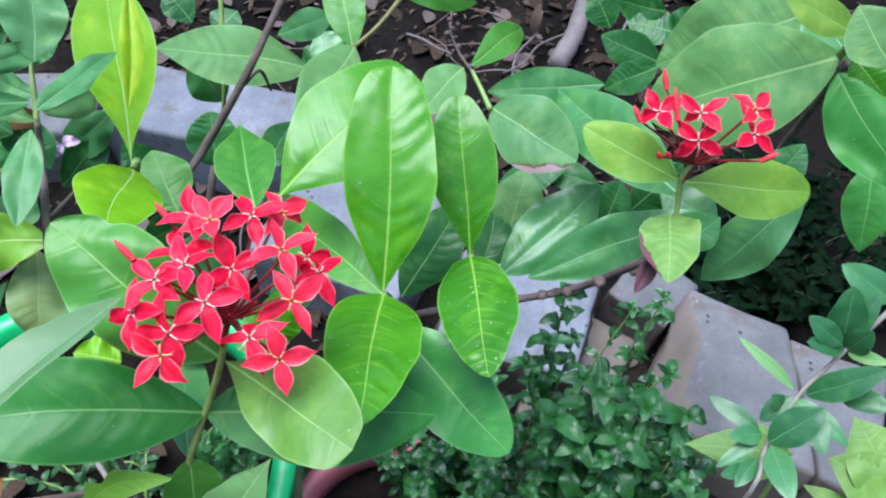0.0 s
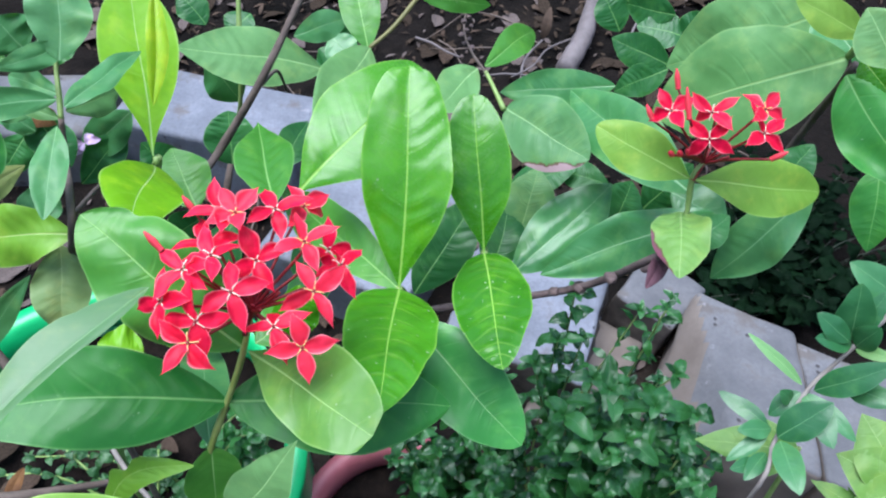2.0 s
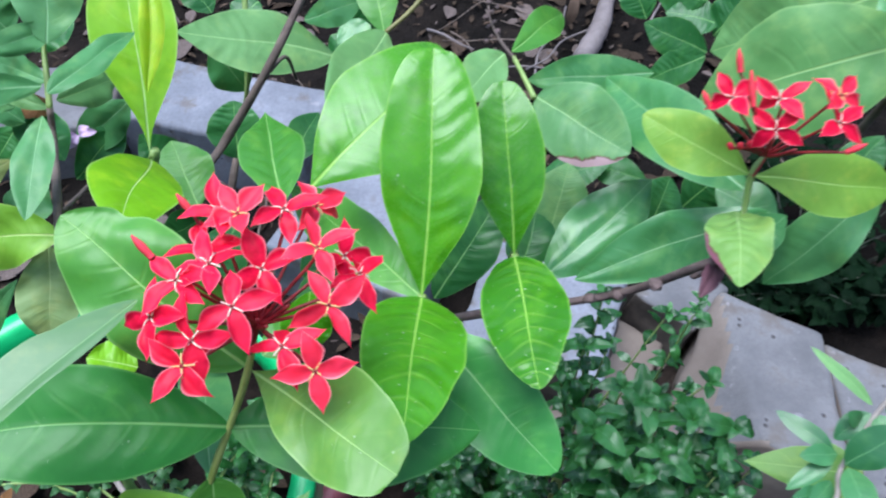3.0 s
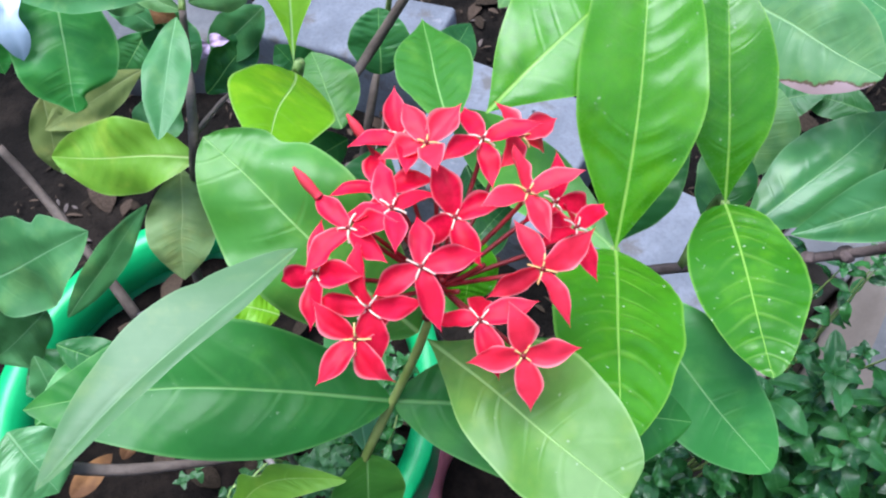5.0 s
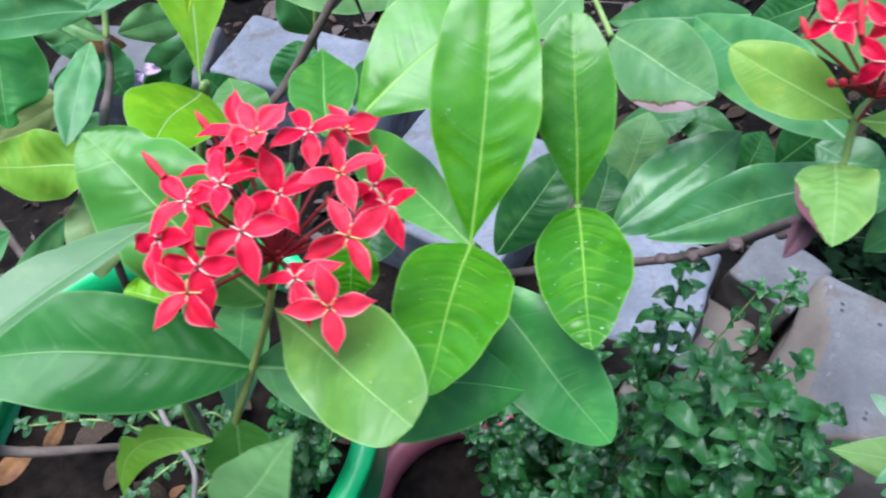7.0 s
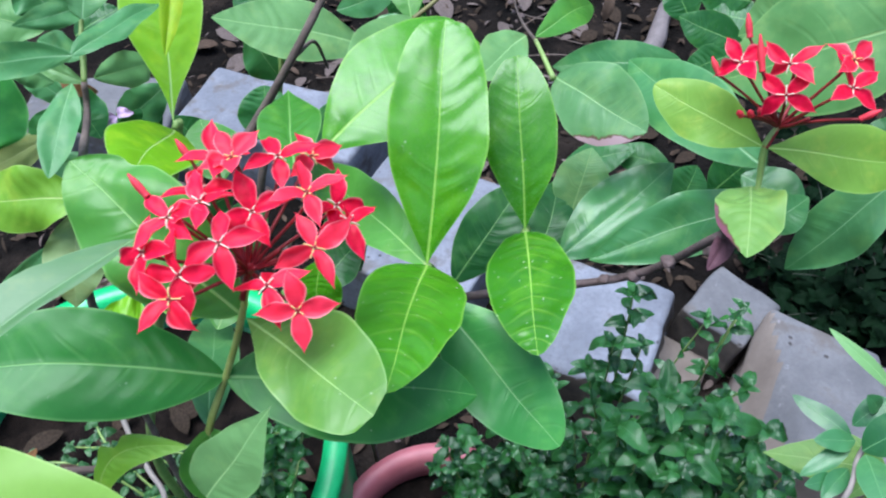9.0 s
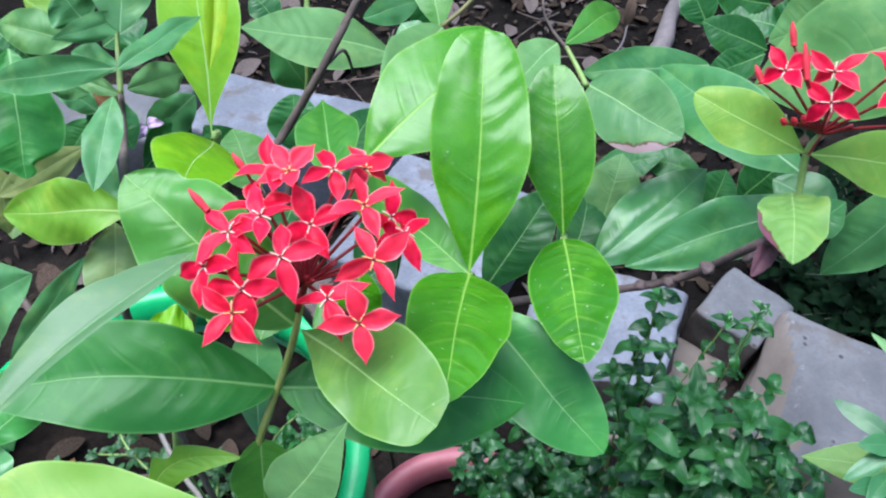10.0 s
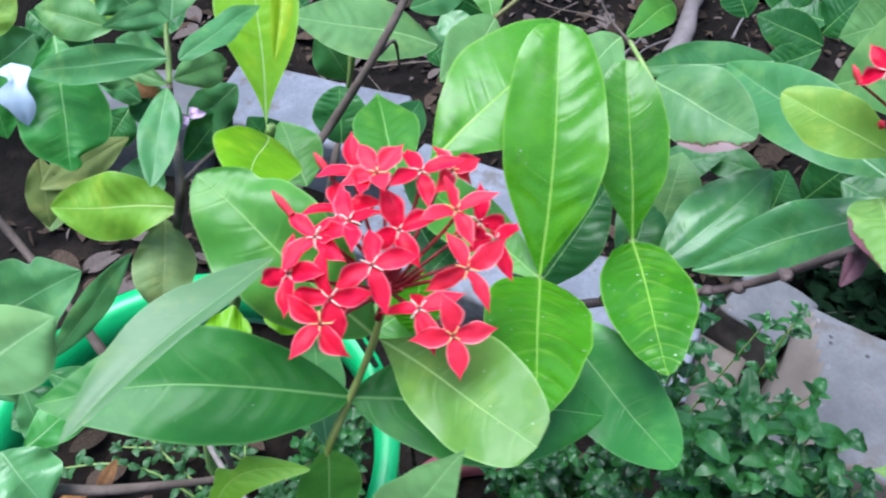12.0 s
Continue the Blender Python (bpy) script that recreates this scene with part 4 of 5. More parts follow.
leaf(tall, (0.0803, 0.3822, 0.8044), (0.0121, 0.3806, 0.7939), 0.0242, (-0.08, -0.77, 0.64), TEAL, 0.04, 0.1, 0.5, 0.36, blunt=0.8, slim=-0.06)
leaf(tall, (0.0269, 0.2618, 0.7710), (0.0779, 0.3135, 0.7921), 0.0342, (0.10, -0.46, 0.88), TEAL, 0.04, 0.1, 0.5, 0.36, blunt=0.8, slim=-0.06, wave=0.55)
leaf(tall, (0.1252, 0.2816, 0.8099), (0.0399, 0.2539, 0.7818), 0.0287, (-0.07, -0.59, 0.81), TEAL, 0.04, 0.1, 0.5, 0.36, blunt=0.8, slim=-0.06, wave=0.55)
leaf(tall, (-0.0287, 0.2785, 0.7186), (0.0041, 0.3330, 0.7510), 0.0333, (0.09, -0.55, 0.83), DARK, 0.04, 0.1, 0.5, 1.0, blunt=0.8, slim=-0.06)
leaf(tall, (0.0304, 0.2997, 0.7570), (0.0385, 0.3361, 0.7768), 0.0290, (-0.01, -0.48, 0.88), DULL, 0.04, 0.1, 0.5, 0.36, blunt=0.8, slim=-0.06)
leaf(tall, (0.0970, 0.2550, 0.8590), (0.0539, 0.2725, 0.8703), 0.0227, (-0.13, -0.74, 0.66), FRESH, 0.05, 0.12, 0.55, 0.36, blunt=0.8, slim=0.2)
leaf(tall, (0.0970, 0.2550, 0.8590), (0.1601, 0.2681, 0.8448), 0.0262, (0.29, -0.67, 0.68), FRESH, 0.05, 0.12, 0.55, 0.36, blunt=0.8, slim=0.25)
leaf(tall, (0.1691, 0.3188, 0.8826), (0.0887, 0.3205, 0.8386), 0.0558, (-0.33, -0.75, 0.58), DULL, 0.04, 0.08, 0.5, 0.42, blunt=0.8, slim=-0.06)
leaf(tall, (0.1758, 0.3728, 0.8708), (0.1050, 0.3788, 0.8238), 0.0534, (-0.39, -0.78, 0.49), DULL, 0.04, 0.08, 0.5, 0.42, blunt=0.8, slim=-0.06, bites=((0.4, 1, 0.1, 0.03),))
leaf(tall, (0.1694, 0.3141, 0.8762), (0.2040, 0.2660, 0.8470), 0.0340, (-0.45, -0.67, 0.59), DEEP, 0.04, 0.14, 0.45, 0.5, blunt=0.95, slim=-0.2, wave=0.55)
leaf(tall, (0.2195, 0.3266, 0.8085), (0.2183, 0.2934, 0.7764), 0.0259, (-0.45, -0.61, 0.65), DEEP, 0.04, 0.1, 0.45, 0.6, blunt=0.8, slim=-0.06)
leaf(tall, (0.0973, 0.2538, 0.8393), (0.0899, 0.2087, 0.8479), 0.0250, (-0.20, 0.21, 0.96), WILTED, 0.12, -0.25, 0.48, 1.8, blunt=0.68, slim=-0.1, wave=0.6, label='wilted crinkled leaf with a scorched purple edge')
leaf(tall, (0.1644, 0.2782, 0.8330), (0.1291, 0.2634, 0.7795), 0.0276, (-0.50, -0.69, 0.52), TEAL, 0.04, 0.1, 0.5, 0.36, blunt=0.8, slim=-0.06, wave=0.55)
leaf(tall, (0.1115, 0.2672, 0.7988), (0.1304, 0.2766, 0.8142), 0.0183, (-0.28, -0.63, 0.73), TEAL, 0.04, 0.1, 0.5, 0.36, blunt=0.8, slim=-0.06)
leaf(tall, (0.1473, 0.2817, 0.8270), (0.1616, 0.2954, 0.8491), 0.0191, (-0.37, -0.67, 0.65), DARK, 0.04, 0.1, 0.5, 0.6, blunt=0.8, slim=-0.06)
leaf(tall, (0.1658, 0.2733, 0.9117), (0.1511, 0.2915, 0.9258), 0.0219, (-0.43, -0.74, 0.51), PALE, 0.04, 0.1, 0.5, 0.5, blunt=0.8, slim=-0.06)
leaf(tall, (0.1656, 0.3072, 0.9019), (0.1328, 0.3171, 0.9123), 0.0152, (-0.12, -0.89, 0.44), FRESH, 0.04, 0.1, 0.5, 0.36, blunt=0.8, slim=-0.06)
leaf(tall, (0.1754, 0.3259, 0.8788), (0.1634, 0.3593, 0.8806), 0.0216, (-0.69, -0.28, 0.66), TEAL, 0.04, 0.1, 0.5, 0.36, blunt=0.8, slim=-0.06)
leaf(tall, (0.1736, 0.3170, 0.8839), (0.1887, 0.3009, 0.8746), 0.0177, (-0.43, -0.72, 0.55), BRIGHT, 0.04, 0.1, 0.5, 0.9, blunt=0.8, slim=-0.06)
leaf(tall, (0.1330, 0.4722, 0.7539), (0.0906, 0.4881, 0.7624), 0.0265, (-0.18, -0.79, 0.59), DARK, 0.04, 0.1, 0.5, 1.0, blunt=0.8, slim=-0.06)
leaf(tall, (0.1322, 0.4709, 0.7519), (0.0967, 0.4645, 0.7332), 0.0235, (-0.18, -0.77, 0.61), DARK, 0.04, 0.1, 0.5, 1.0, blunt=0.8, slim=-0.06)
leaf(tall, (0.0018, 0.3754, 0.8165), (0.0314, 0.4455, 0.7937), 0.0197, (0.67, -0.04, 0.74), MID, 0.08, 0.15, 0.5, 0.6, blunt=0.8, slim=-0.06)
leaf(tall, (-0.1238, 0.4216, 0.7923), (-0.0938, 0.4522, 0.7878), 0.0203, (0.61, -0.51, 0.60), TEAL, 0.04, 0.1, 0.5, 0.36, blunt=0.8, slim=-0.06)
leaf(tall, (-0.0355, 0.3685, 0.8644), (0.0024, 0.3943, 0.8450), 0.0128, (0.65, -0.64, 0.41), MID, 0.04, 0.1, 0.5, 0.6, blunt=0.8, slim=-0.06)
leaf(weed, (-0.2555, 0.3245, 0.7997), (-0.2305, 0.3052, 0.7771), 0.0281, (0.61, -0.13, 0.78), DARK, 0.05, 0.1, 0.5, 1.0, blunt=0.8, slim=-0.06, wave=0.55)
leaf(weed, (-0.2394, 0.3174, 0.7488), (-0.2184, 0.3515, 0.7655), 0.0238, (0.63, -0.62, 0.46), DARK, 0.05, 0.1, 0.5, 1.0, blunt=0.8, slim=-0.06, wave=0.55)
leaf(weed, (-0.2224, 0.2782, 0.7932), (-0.2371, 0.2578, 0.7736), 0.0237, (-0.06, -0.67, 0.74), WEED, 0.05, 0.1, 0.5, 0.3, blunt=0.8, slim=-0.06, wave=0.55)
leaf(weed, (-0.1766, 0.3262, 0.7467), (-0.1983, 0.3295, 0.7770), 0.0259, (0.46, -0.78, 0.41), DARK, 0.05, 0.1, 0.5, 1.0, blunt=0.8, slim=-0.06, wave=0.55)
leaf(shrub, (-0.1522, 0.2901, 0.7602), (-0.1733, 0.2732, 0.7579), 0.0224, (0.55, -0.74, 0.38), DARK, 0.05, 0.1, 0.5, 1.0, blunt=0.8, slim=-0.06)
leaf(shrub, (-0.1248, 0.2684, 0.7847), (-0.1383, 0.2418, 0.7585), 0.0259, (0.01, -0.70, 0.71), DARK, 0.05, 0.1, 0.5, 1.0, blunt=0.8, slim=-0.06)
leaf(tall, (-0.0910, 0.2721, 0.7752), (-0.0690, 0.2459, 0.7630), 0.0282, (-0.36, -0.62, 0.70), DARK, 0.05, 0.1, 0.5, 1.0, blunt=0.8, slim=-0.06)
leaf(tall, (-0.0880, 0.2266, 0.7678), (-0.0684, 0.2521, 0.7796), 0.0209, (0.08, -0.47, 0.88), DARK, 0.05, 0.1, 0.5, 1.0, blunt=0.8, slim=-0.06)
leaf(tall, (-0.0965, 0.1996, 0.7785), (-0.0750, 0.2237, 0.7744), 0.0250, (0.18, 0.01, 0.98), MID, 0.05, 0.1, 0.5, 0.6, blunt=0.8, slim=-0.06)
leaf(weed, (-0.1182, 0.1836, 0.8019), (-0.1309, 0.1869, 0.8221), 0.0189, (0.77, -0.34, 0.54), LIME, 0.05, 0.1, 0.5, 0.6, blunt=0.8, slim=-0.06, wave=0.55)
leaf(weed, (-0.1355, 0.1744, 0.8050), (-0.1528, 0.1722, 0.8130), 0.0214, (0.41, 0.09, 0.91), LIME, 0.05, 0.1, 0.5, 0.6, blunt=0.8, slim=-0.06, wave=0.55)
leaf(shrub, (-0.1110, 0.1811, 0.7976), (-0.1098, 0.2045, 0.7983), 0.0164, (0.22, -0.04, 0.98), MID, 0.05, 0.1, 0.5, 0.6, blunt=0.8, slim=-0.06)
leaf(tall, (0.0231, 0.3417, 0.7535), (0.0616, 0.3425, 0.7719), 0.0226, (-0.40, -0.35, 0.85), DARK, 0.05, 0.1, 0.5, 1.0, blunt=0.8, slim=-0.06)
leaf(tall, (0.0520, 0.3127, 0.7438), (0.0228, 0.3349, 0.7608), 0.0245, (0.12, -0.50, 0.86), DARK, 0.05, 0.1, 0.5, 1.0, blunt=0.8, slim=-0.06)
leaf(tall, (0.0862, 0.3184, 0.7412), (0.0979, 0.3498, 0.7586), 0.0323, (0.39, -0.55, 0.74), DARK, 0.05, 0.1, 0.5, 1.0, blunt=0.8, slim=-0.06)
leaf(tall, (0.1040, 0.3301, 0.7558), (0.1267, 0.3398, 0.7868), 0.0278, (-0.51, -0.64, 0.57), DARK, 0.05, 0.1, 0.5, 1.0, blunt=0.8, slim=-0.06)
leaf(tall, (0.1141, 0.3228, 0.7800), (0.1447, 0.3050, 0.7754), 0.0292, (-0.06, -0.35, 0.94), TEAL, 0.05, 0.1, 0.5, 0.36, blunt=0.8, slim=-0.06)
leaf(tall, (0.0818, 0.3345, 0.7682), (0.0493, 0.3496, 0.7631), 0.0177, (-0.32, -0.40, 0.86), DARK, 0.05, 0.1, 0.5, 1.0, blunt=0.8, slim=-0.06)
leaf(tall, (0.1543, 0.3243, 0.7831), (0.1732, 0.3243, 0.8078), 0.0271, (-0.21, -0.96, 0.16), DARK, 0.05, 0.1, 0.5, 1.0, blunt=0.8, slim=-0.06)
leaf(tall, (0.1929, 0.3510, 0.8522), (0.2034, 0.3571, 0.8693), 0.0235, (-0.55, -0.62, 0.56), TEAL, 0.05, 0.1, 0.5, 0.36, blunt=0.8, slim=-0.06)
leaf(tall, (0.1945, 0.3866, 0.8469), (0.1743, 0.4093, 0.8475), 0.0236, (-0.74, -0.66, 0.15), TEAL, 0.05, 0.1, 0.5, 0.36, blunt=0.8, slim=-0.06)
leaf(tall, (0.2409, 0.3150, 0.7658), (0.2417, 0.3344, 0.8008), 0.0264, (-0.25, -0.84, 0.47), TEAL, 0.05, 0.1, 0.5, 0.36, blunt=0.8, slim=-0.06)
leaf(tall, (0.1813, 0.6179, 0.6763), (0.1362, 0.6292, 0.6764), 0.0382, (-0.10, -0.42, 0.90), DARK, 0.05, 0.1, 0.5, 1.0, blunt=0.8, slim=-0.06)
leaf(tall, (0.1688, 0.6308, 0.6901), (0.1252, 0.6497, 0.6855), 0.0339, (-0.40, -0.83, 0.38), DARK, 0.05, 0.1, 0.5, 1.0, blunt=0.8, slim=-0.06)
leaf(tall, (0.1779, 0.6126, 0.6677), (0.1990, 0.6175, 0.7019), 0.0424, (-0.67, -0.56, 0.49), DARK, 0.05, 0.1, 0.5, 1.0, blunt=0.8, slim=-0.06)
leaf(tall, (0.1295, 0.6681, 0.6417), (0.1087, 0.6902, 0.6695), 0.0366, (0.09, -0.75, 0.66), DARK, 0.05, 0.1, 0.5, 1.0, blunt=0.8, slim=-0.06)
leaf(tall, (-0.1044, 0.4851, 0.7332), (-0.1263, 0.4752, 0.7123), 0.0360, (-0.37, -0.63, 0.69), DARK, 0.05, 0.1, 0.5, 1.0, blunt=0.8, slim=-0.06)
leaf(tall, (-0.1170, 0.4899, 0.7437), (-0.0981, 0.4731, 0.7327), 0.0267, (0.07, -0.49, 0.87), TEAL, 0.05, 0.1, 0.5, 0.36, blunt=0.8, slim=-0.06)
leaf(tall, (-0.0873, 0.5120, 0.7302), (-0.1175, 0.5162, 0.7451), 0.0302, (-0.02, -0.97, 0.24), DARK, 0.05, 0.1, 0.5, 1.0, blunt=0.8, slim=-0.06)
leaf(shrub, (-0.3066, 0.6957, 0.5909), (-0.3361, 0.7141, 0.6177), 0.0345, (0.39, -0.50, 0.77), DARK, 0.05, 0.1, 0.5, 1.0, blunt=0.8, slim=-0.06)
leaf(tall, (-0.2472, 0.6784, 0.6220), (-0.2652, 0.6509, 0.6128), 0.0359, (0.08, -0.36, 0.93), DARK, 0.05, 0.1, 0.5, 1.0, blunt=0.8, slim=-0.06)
leaf(weed, (-0.2307, 0.3139, 0.8526), (-0.2419, 0.3176, 0.8687), 0.0269, (0.43, -0.77, 0.47), WEED, 0.05, 0.1, 0.5, 0.3, blunt=0.8, slim=-0.06, wave=0.55)
leaf(weed, (-0.2298, 0.3756, 0.8365), (-0.2510, 0.3830, 0.8478), 0.0287, (-0.06, -0.88, 0.47), WEED, 0.05, 0.1, 0.5, 0.3, blunt=0.8, slim=-0.06, wave=0.55)
leaf(weed, (-0.2618, 0.1837, 0.7491), (-0.2685, 0.1550, 0.7547), 0.0303, (0.92, -0.14, 0.37), WEED, 0.05, 0.1, 0.5, 0.3, blunt=0.8, slim=-0.06, wave=0.55)
leaf(weed, (-0.2455, 0.1713, 0.7316), (-0.2617, 0.1494, 0.7342), 0.0256, (0.37, -0.17, 0.91), DARK, 0.05, 0.1, 0.5, 1.0, blunt=0.8, slim=-0.06, wave=0.55)
leaf(weed, (-0.2507, 0.1599, 0.7564), (-0.2383, 0.1442, 0.7290), 0.0172, (0.27, -0.78, 0.57), WEED, 0.05, 0.1, 0.5, 0.3, blunt=0.8, slim=-0.06, wave=0.55)
leaf(weed, (-0.3036, 0.3258, 0.8242), (-0.3158, 0.2946, 0.8215), 0.0278, (0.84, -0.36, 0.41), WEED, 0.05, 0.1, 0.5, 0.3, blunt=0.8, slim=-0.06, wave=0.55)
leaf(weed, (-0.2844, 0.3857, 0.7839), (-0.2613, 0.4070, 0.7916), 0.0253, (0.21, -0.53, 0.82), DARK, 0.05, 0.1, 0.5, 1.0, blunt=0.8, slim=-0.06, wave=0.55)
leaf(weed, (-0.2758, 0.3059, 0.7743), (-0.3013, 0.2866, 0.7632), 0.0290, (0.19, -0.66, 0.72), OLIVE, 0.05, 0.1, 0.5, 0.8, blunt=0.8, slim=-0.06, wave=0.55)
leaf(weed, (-0.2924, 0.2963, 0.7638), (-0.2926, 0.2562, 0.7470), 0.0323, (0.09, -0.38, 0.92), OLIVE, 0.05, 0.1, 0.5, 0.8, blunt=0.8, slim=-0.06, wave=0.55)
leaf(weed, (-0.2290, 0.1234, 0.7784), (-0.2101, 0.1099, 0.7617), 0.0296, (0.62, -0.09, 0.78), TEAL, 0.05, 0.1, 0.5, 0.36, blunt=0.8, slim=-0.06, wave=0.55)
leaf(weed, (-0.2768, 0.1762, 0.7573), (-0.2703, 0.2008, 0.7510), 0.0311, (0.40, 0.13, 0.91), WEED, 0.05, 0.1, 0.5, 0.3, blunt=0.8, slim=-0.06, wave=0.55)
leaf(weed, (-0.2563, 0.2968, 0.8331), (-0.2317, 0.2939, 0.8244), 0.0158, (0.10, -0.82, 0.56), WEED, 0.05, 0.1, 0.5, 0.3, blunt=0.8, slim=-0.06, wave=0.55)
leaf(weed, (-0.2442, 0.3087, 0.7999), (-0.2629, 0.3084, 0.8165), 0.0187, (0.66, -0.16, 0.74), WEED, 0.05, 0.1, 0.5, 0.3, blunt=0.8, slim=-0.06, wave=0.55)
leaf(weed, (-0.2131, 0.3547, 0.7777), (-0.2418, 0.3334, 0.7582), 0.0248, (0.37, -0.85, 0.38), WEED, 0.05, 0.1, 0.5, 0.3, blunt=0.8, slim=-0.06, wave=0.55)
stem(weed, [(-0.1917, 0.1812, 0.6944), (-0.1800, 0.1687, 0.6954), (-0.1649, 0.1551, 0.6949), (-0.1512, 0.1429, 0.6963), (-0.1506, 0.1235, 0.6801)], 0.0015, 0.0014, PALE_WOOD, 'pale dry twig')
leaf(tall, (0.0159, 0.2751, 0.7490), (0.0237, 0.3194, 0.7660), 0.0270, (0.12, -0.45, 0.88), DARK, 0.05, 0.1, 0.5, 0.7)
scrap((-0.2624, 0.3178, 0.8055), (-0.2394, 0.3205, 0.7964), 0.0130, (0.2, -0.5, 0.8), RUST, 'brown dead leaf caught behind the weed', 'dry leaf', '')
scrap((-0.2386, 0.1172, 0.7059), (-0.2276, 0.1375, 0.7091), 0.0108, (0.35, -0.07, 0.64))
scrap((-0.2254, 0.1381, 0.7015), (-0.2204, 0.1523, 0.7084), 0.0070, (0.34, -0.09, 0.65))
scrap((-0.1714, 0.1367, 0.6701), (-0.1647, 0.1424, 0.6741), 0.0044, (0.28, -0.09, 0.68))
stem(tall, [(-0.1607, 0.4361, 0.8134), (-0.1596, 0.4159, 0.7855), (-0.1597, 0.3986, 0.7570), (-0.1685, 0.3979, 0.7221)], 0.0016, 0.0018, GREEN_STEM)
dried = thing("dried_flower", (-0.2340, 0.3290, 0.7725), "small crumpled lilac flower caught among the weeds", "dried flower")
for k, (dx, dy, dz, w) in enumerate(((-0.010, -0.002, 0.000, 0.007), (0.009, 0.002, 0.003, 0.006), (-0.004, -0.008, -0.002, 0.006), (0.003, 0.007, 0.002, 0.005))):
    bm = bmesh.new()
    lamina(bm, (-0.2340, 0.3290, 0.7725), (-0.2340 + dx, 0.3290 + dy, 0.7725 + dz), w, (0.24, -0.31 + 0.2 * k, 0.33), 0.2, 0.8, 0.55, 0.6, 8, 16, seed=70 + k, curl=0.25, wave=0.9)
    part("petal", bm, LILAC, dried, "", (-0.2340, 0.3290, 0.7725))
scrap((-0.3204, 0.3837, 0.7423), (-0.2942, 0.3947, 0.7317), 0.0140, (0.29, -0.35, 0.32), RUST, 'reddish brown dead leaf caught below the weed', 'dry leaf', '')
scrap((0.0436, 0.5213, 0.7318), (0.0479, 0.5356, 0.7527), 0.008, (-0.04, -0.50, 0.37), LITTER, 'shrivelled pale dead leaf hanging from a twig', 'dry leaf', '')

head = part("flower_head", *branching((-0.0700, 0.1559, 0.8771), (-0.0732, 0.1522, 0.8666)), shrub, "dense rounded head of crimson starry flowers", (-0.0700, 0.1559, 0.8771))
floret(head, (-0.0747, 0.1740, 0.9069), (-0.0700, 0.1559, 0.8771), (-0.14, -0.03, 0.99), ((128, 12, 11.6), (62, 4, 11.6), (-62, 23, 11.6), (-164, -10, 11.6)), PETAL_OPEN, POLLEN, seed=1)
floret(head, (-0.0818, 0.1774, 0.9036), (-0.0700, 0.1559, 0.8771), (0.13, 0.01, 0.99), ((113, 26, 11.6), (45, -23, 11.6), (-71, 17, 11.6), (-159, -5, 11.6)), seed=2)
floret(head, (-0.0640, 0.1816, 0.9017), (-0.0700, 0.1559, 0.8771), (0.12, 0.03, 0.99), ((120, -11, 11.6), (22, 16, 13.2), (-67, -12, 11.6), (-128, 5, 11.6)), seed=3)
floret(head, (-0.0562, 0.1880, 0.8967), (-0.0700, 0.1559, 0.8771), (0.47, 0.03, 0.88), ((129, -11, 11.6), (51, 8, 11.6), (30, -26, 11.6), (-106, 2, 11.6)), PETAL_OPEN, POLLEN, seed=4)
floret(head, (-0.0518, 0.1699, 0.8999), (-0.0700, 0.1559, 0.8771), (0.27, -0.14, 0.95), ((115, -2, 11.6), (29, 23, 12.5), (-57, -1, 11.6), (-144, 8, 11.6)), PETAL_OPEN, POLLEN, seed=5)
floret(head, (-0.0463, 0.1765, 0.8881), (-0.0700, 0.1559, 0.8771), (0.62, 0.02, 0.78), ((117, 22, 11.6), (22, -1, 11.6), (-86, 16, 11.6), (-128, 3, 11.6)), seed=6)
floret(head, (-0.0405, 0.1701, 0.8884), (-0.0700, 0.1559, 0.8771), (0.46, 0.03, 0.89), ((101, -34, 11.6), (59, 1, 11.6), (-46, -12, 12.3), (-131, -2, 11.6)), seed=7)
floret(head, (-0.0462, 0.1550, 0.8934), (-0.0700, 0.1559, 0.8771), (0.27, -0.40, 0.88), ((128, -9, 11.6), (49, 14, 13.4), (-54, 4, 12.8), (-143, -13, 12.5)), PETAL_OPEN, POLLEN, seed=8)
floret(head, (-0.0475, 0.1379, 0.8860), (-0.0700, 0.1559, 0.8771), (0.37, -0.59, 0.72), ((111, 3, 11.6), (16, 14, 11.7), (-75, 9, 11.6), (-168, 3, 11.6)), PETAL_OPEN, POLLEN, seed=9)
floret(head, (-0.0575, 0.1429, 0.8889), (-0.0700, 0.1559, 0.8771), (0.09, -0.30, 0.95), ((94, -53, 11.6), (28, 3, 12.4), (-64, -7, 12.5), (-175, -20, 11.6)), seed=10)
floret(head, (-0.0704, 0.1472, 0.9002), (-0.0700, 0.1559, 0.8771), (0.05, -0.36, 0.93), ((108, -19, 11.6), (23, -4, 12.6), (-62, -9, 13.3), (-141, -4, 11.6)), seed=11)
floret(head, (-0.0666, 0.1622, 0.8976), (-0.0700, 0.1559, 0.8771), (0.25, -0.24, 0.94), ((124, 15, 13.5), (29, 13, 11.8), (-50, -1, 11.6), (-137, 12, 11.6)), seed=12)
floret(head, (-0.0786, 0.1572, 0.9050), (-0.0700, 0.1559, 0.8771), (0.01, -0.12, 0.99), ((115, 3, 11.6), (49, -27, 11.6), (-71, 16, 11.6), (-174, -17, 11.6)), seed=13)
floret(head, (-0.0839, 0.1657, 0.8994), (-0.0700, 0.1559, 0.8771), (-0.10, -0.00, 1.00), ((114, 3, 11.6), (25, -6, 11.9), (-56, 10, 11.6), (-164, 5, 11.6)), seed=14)
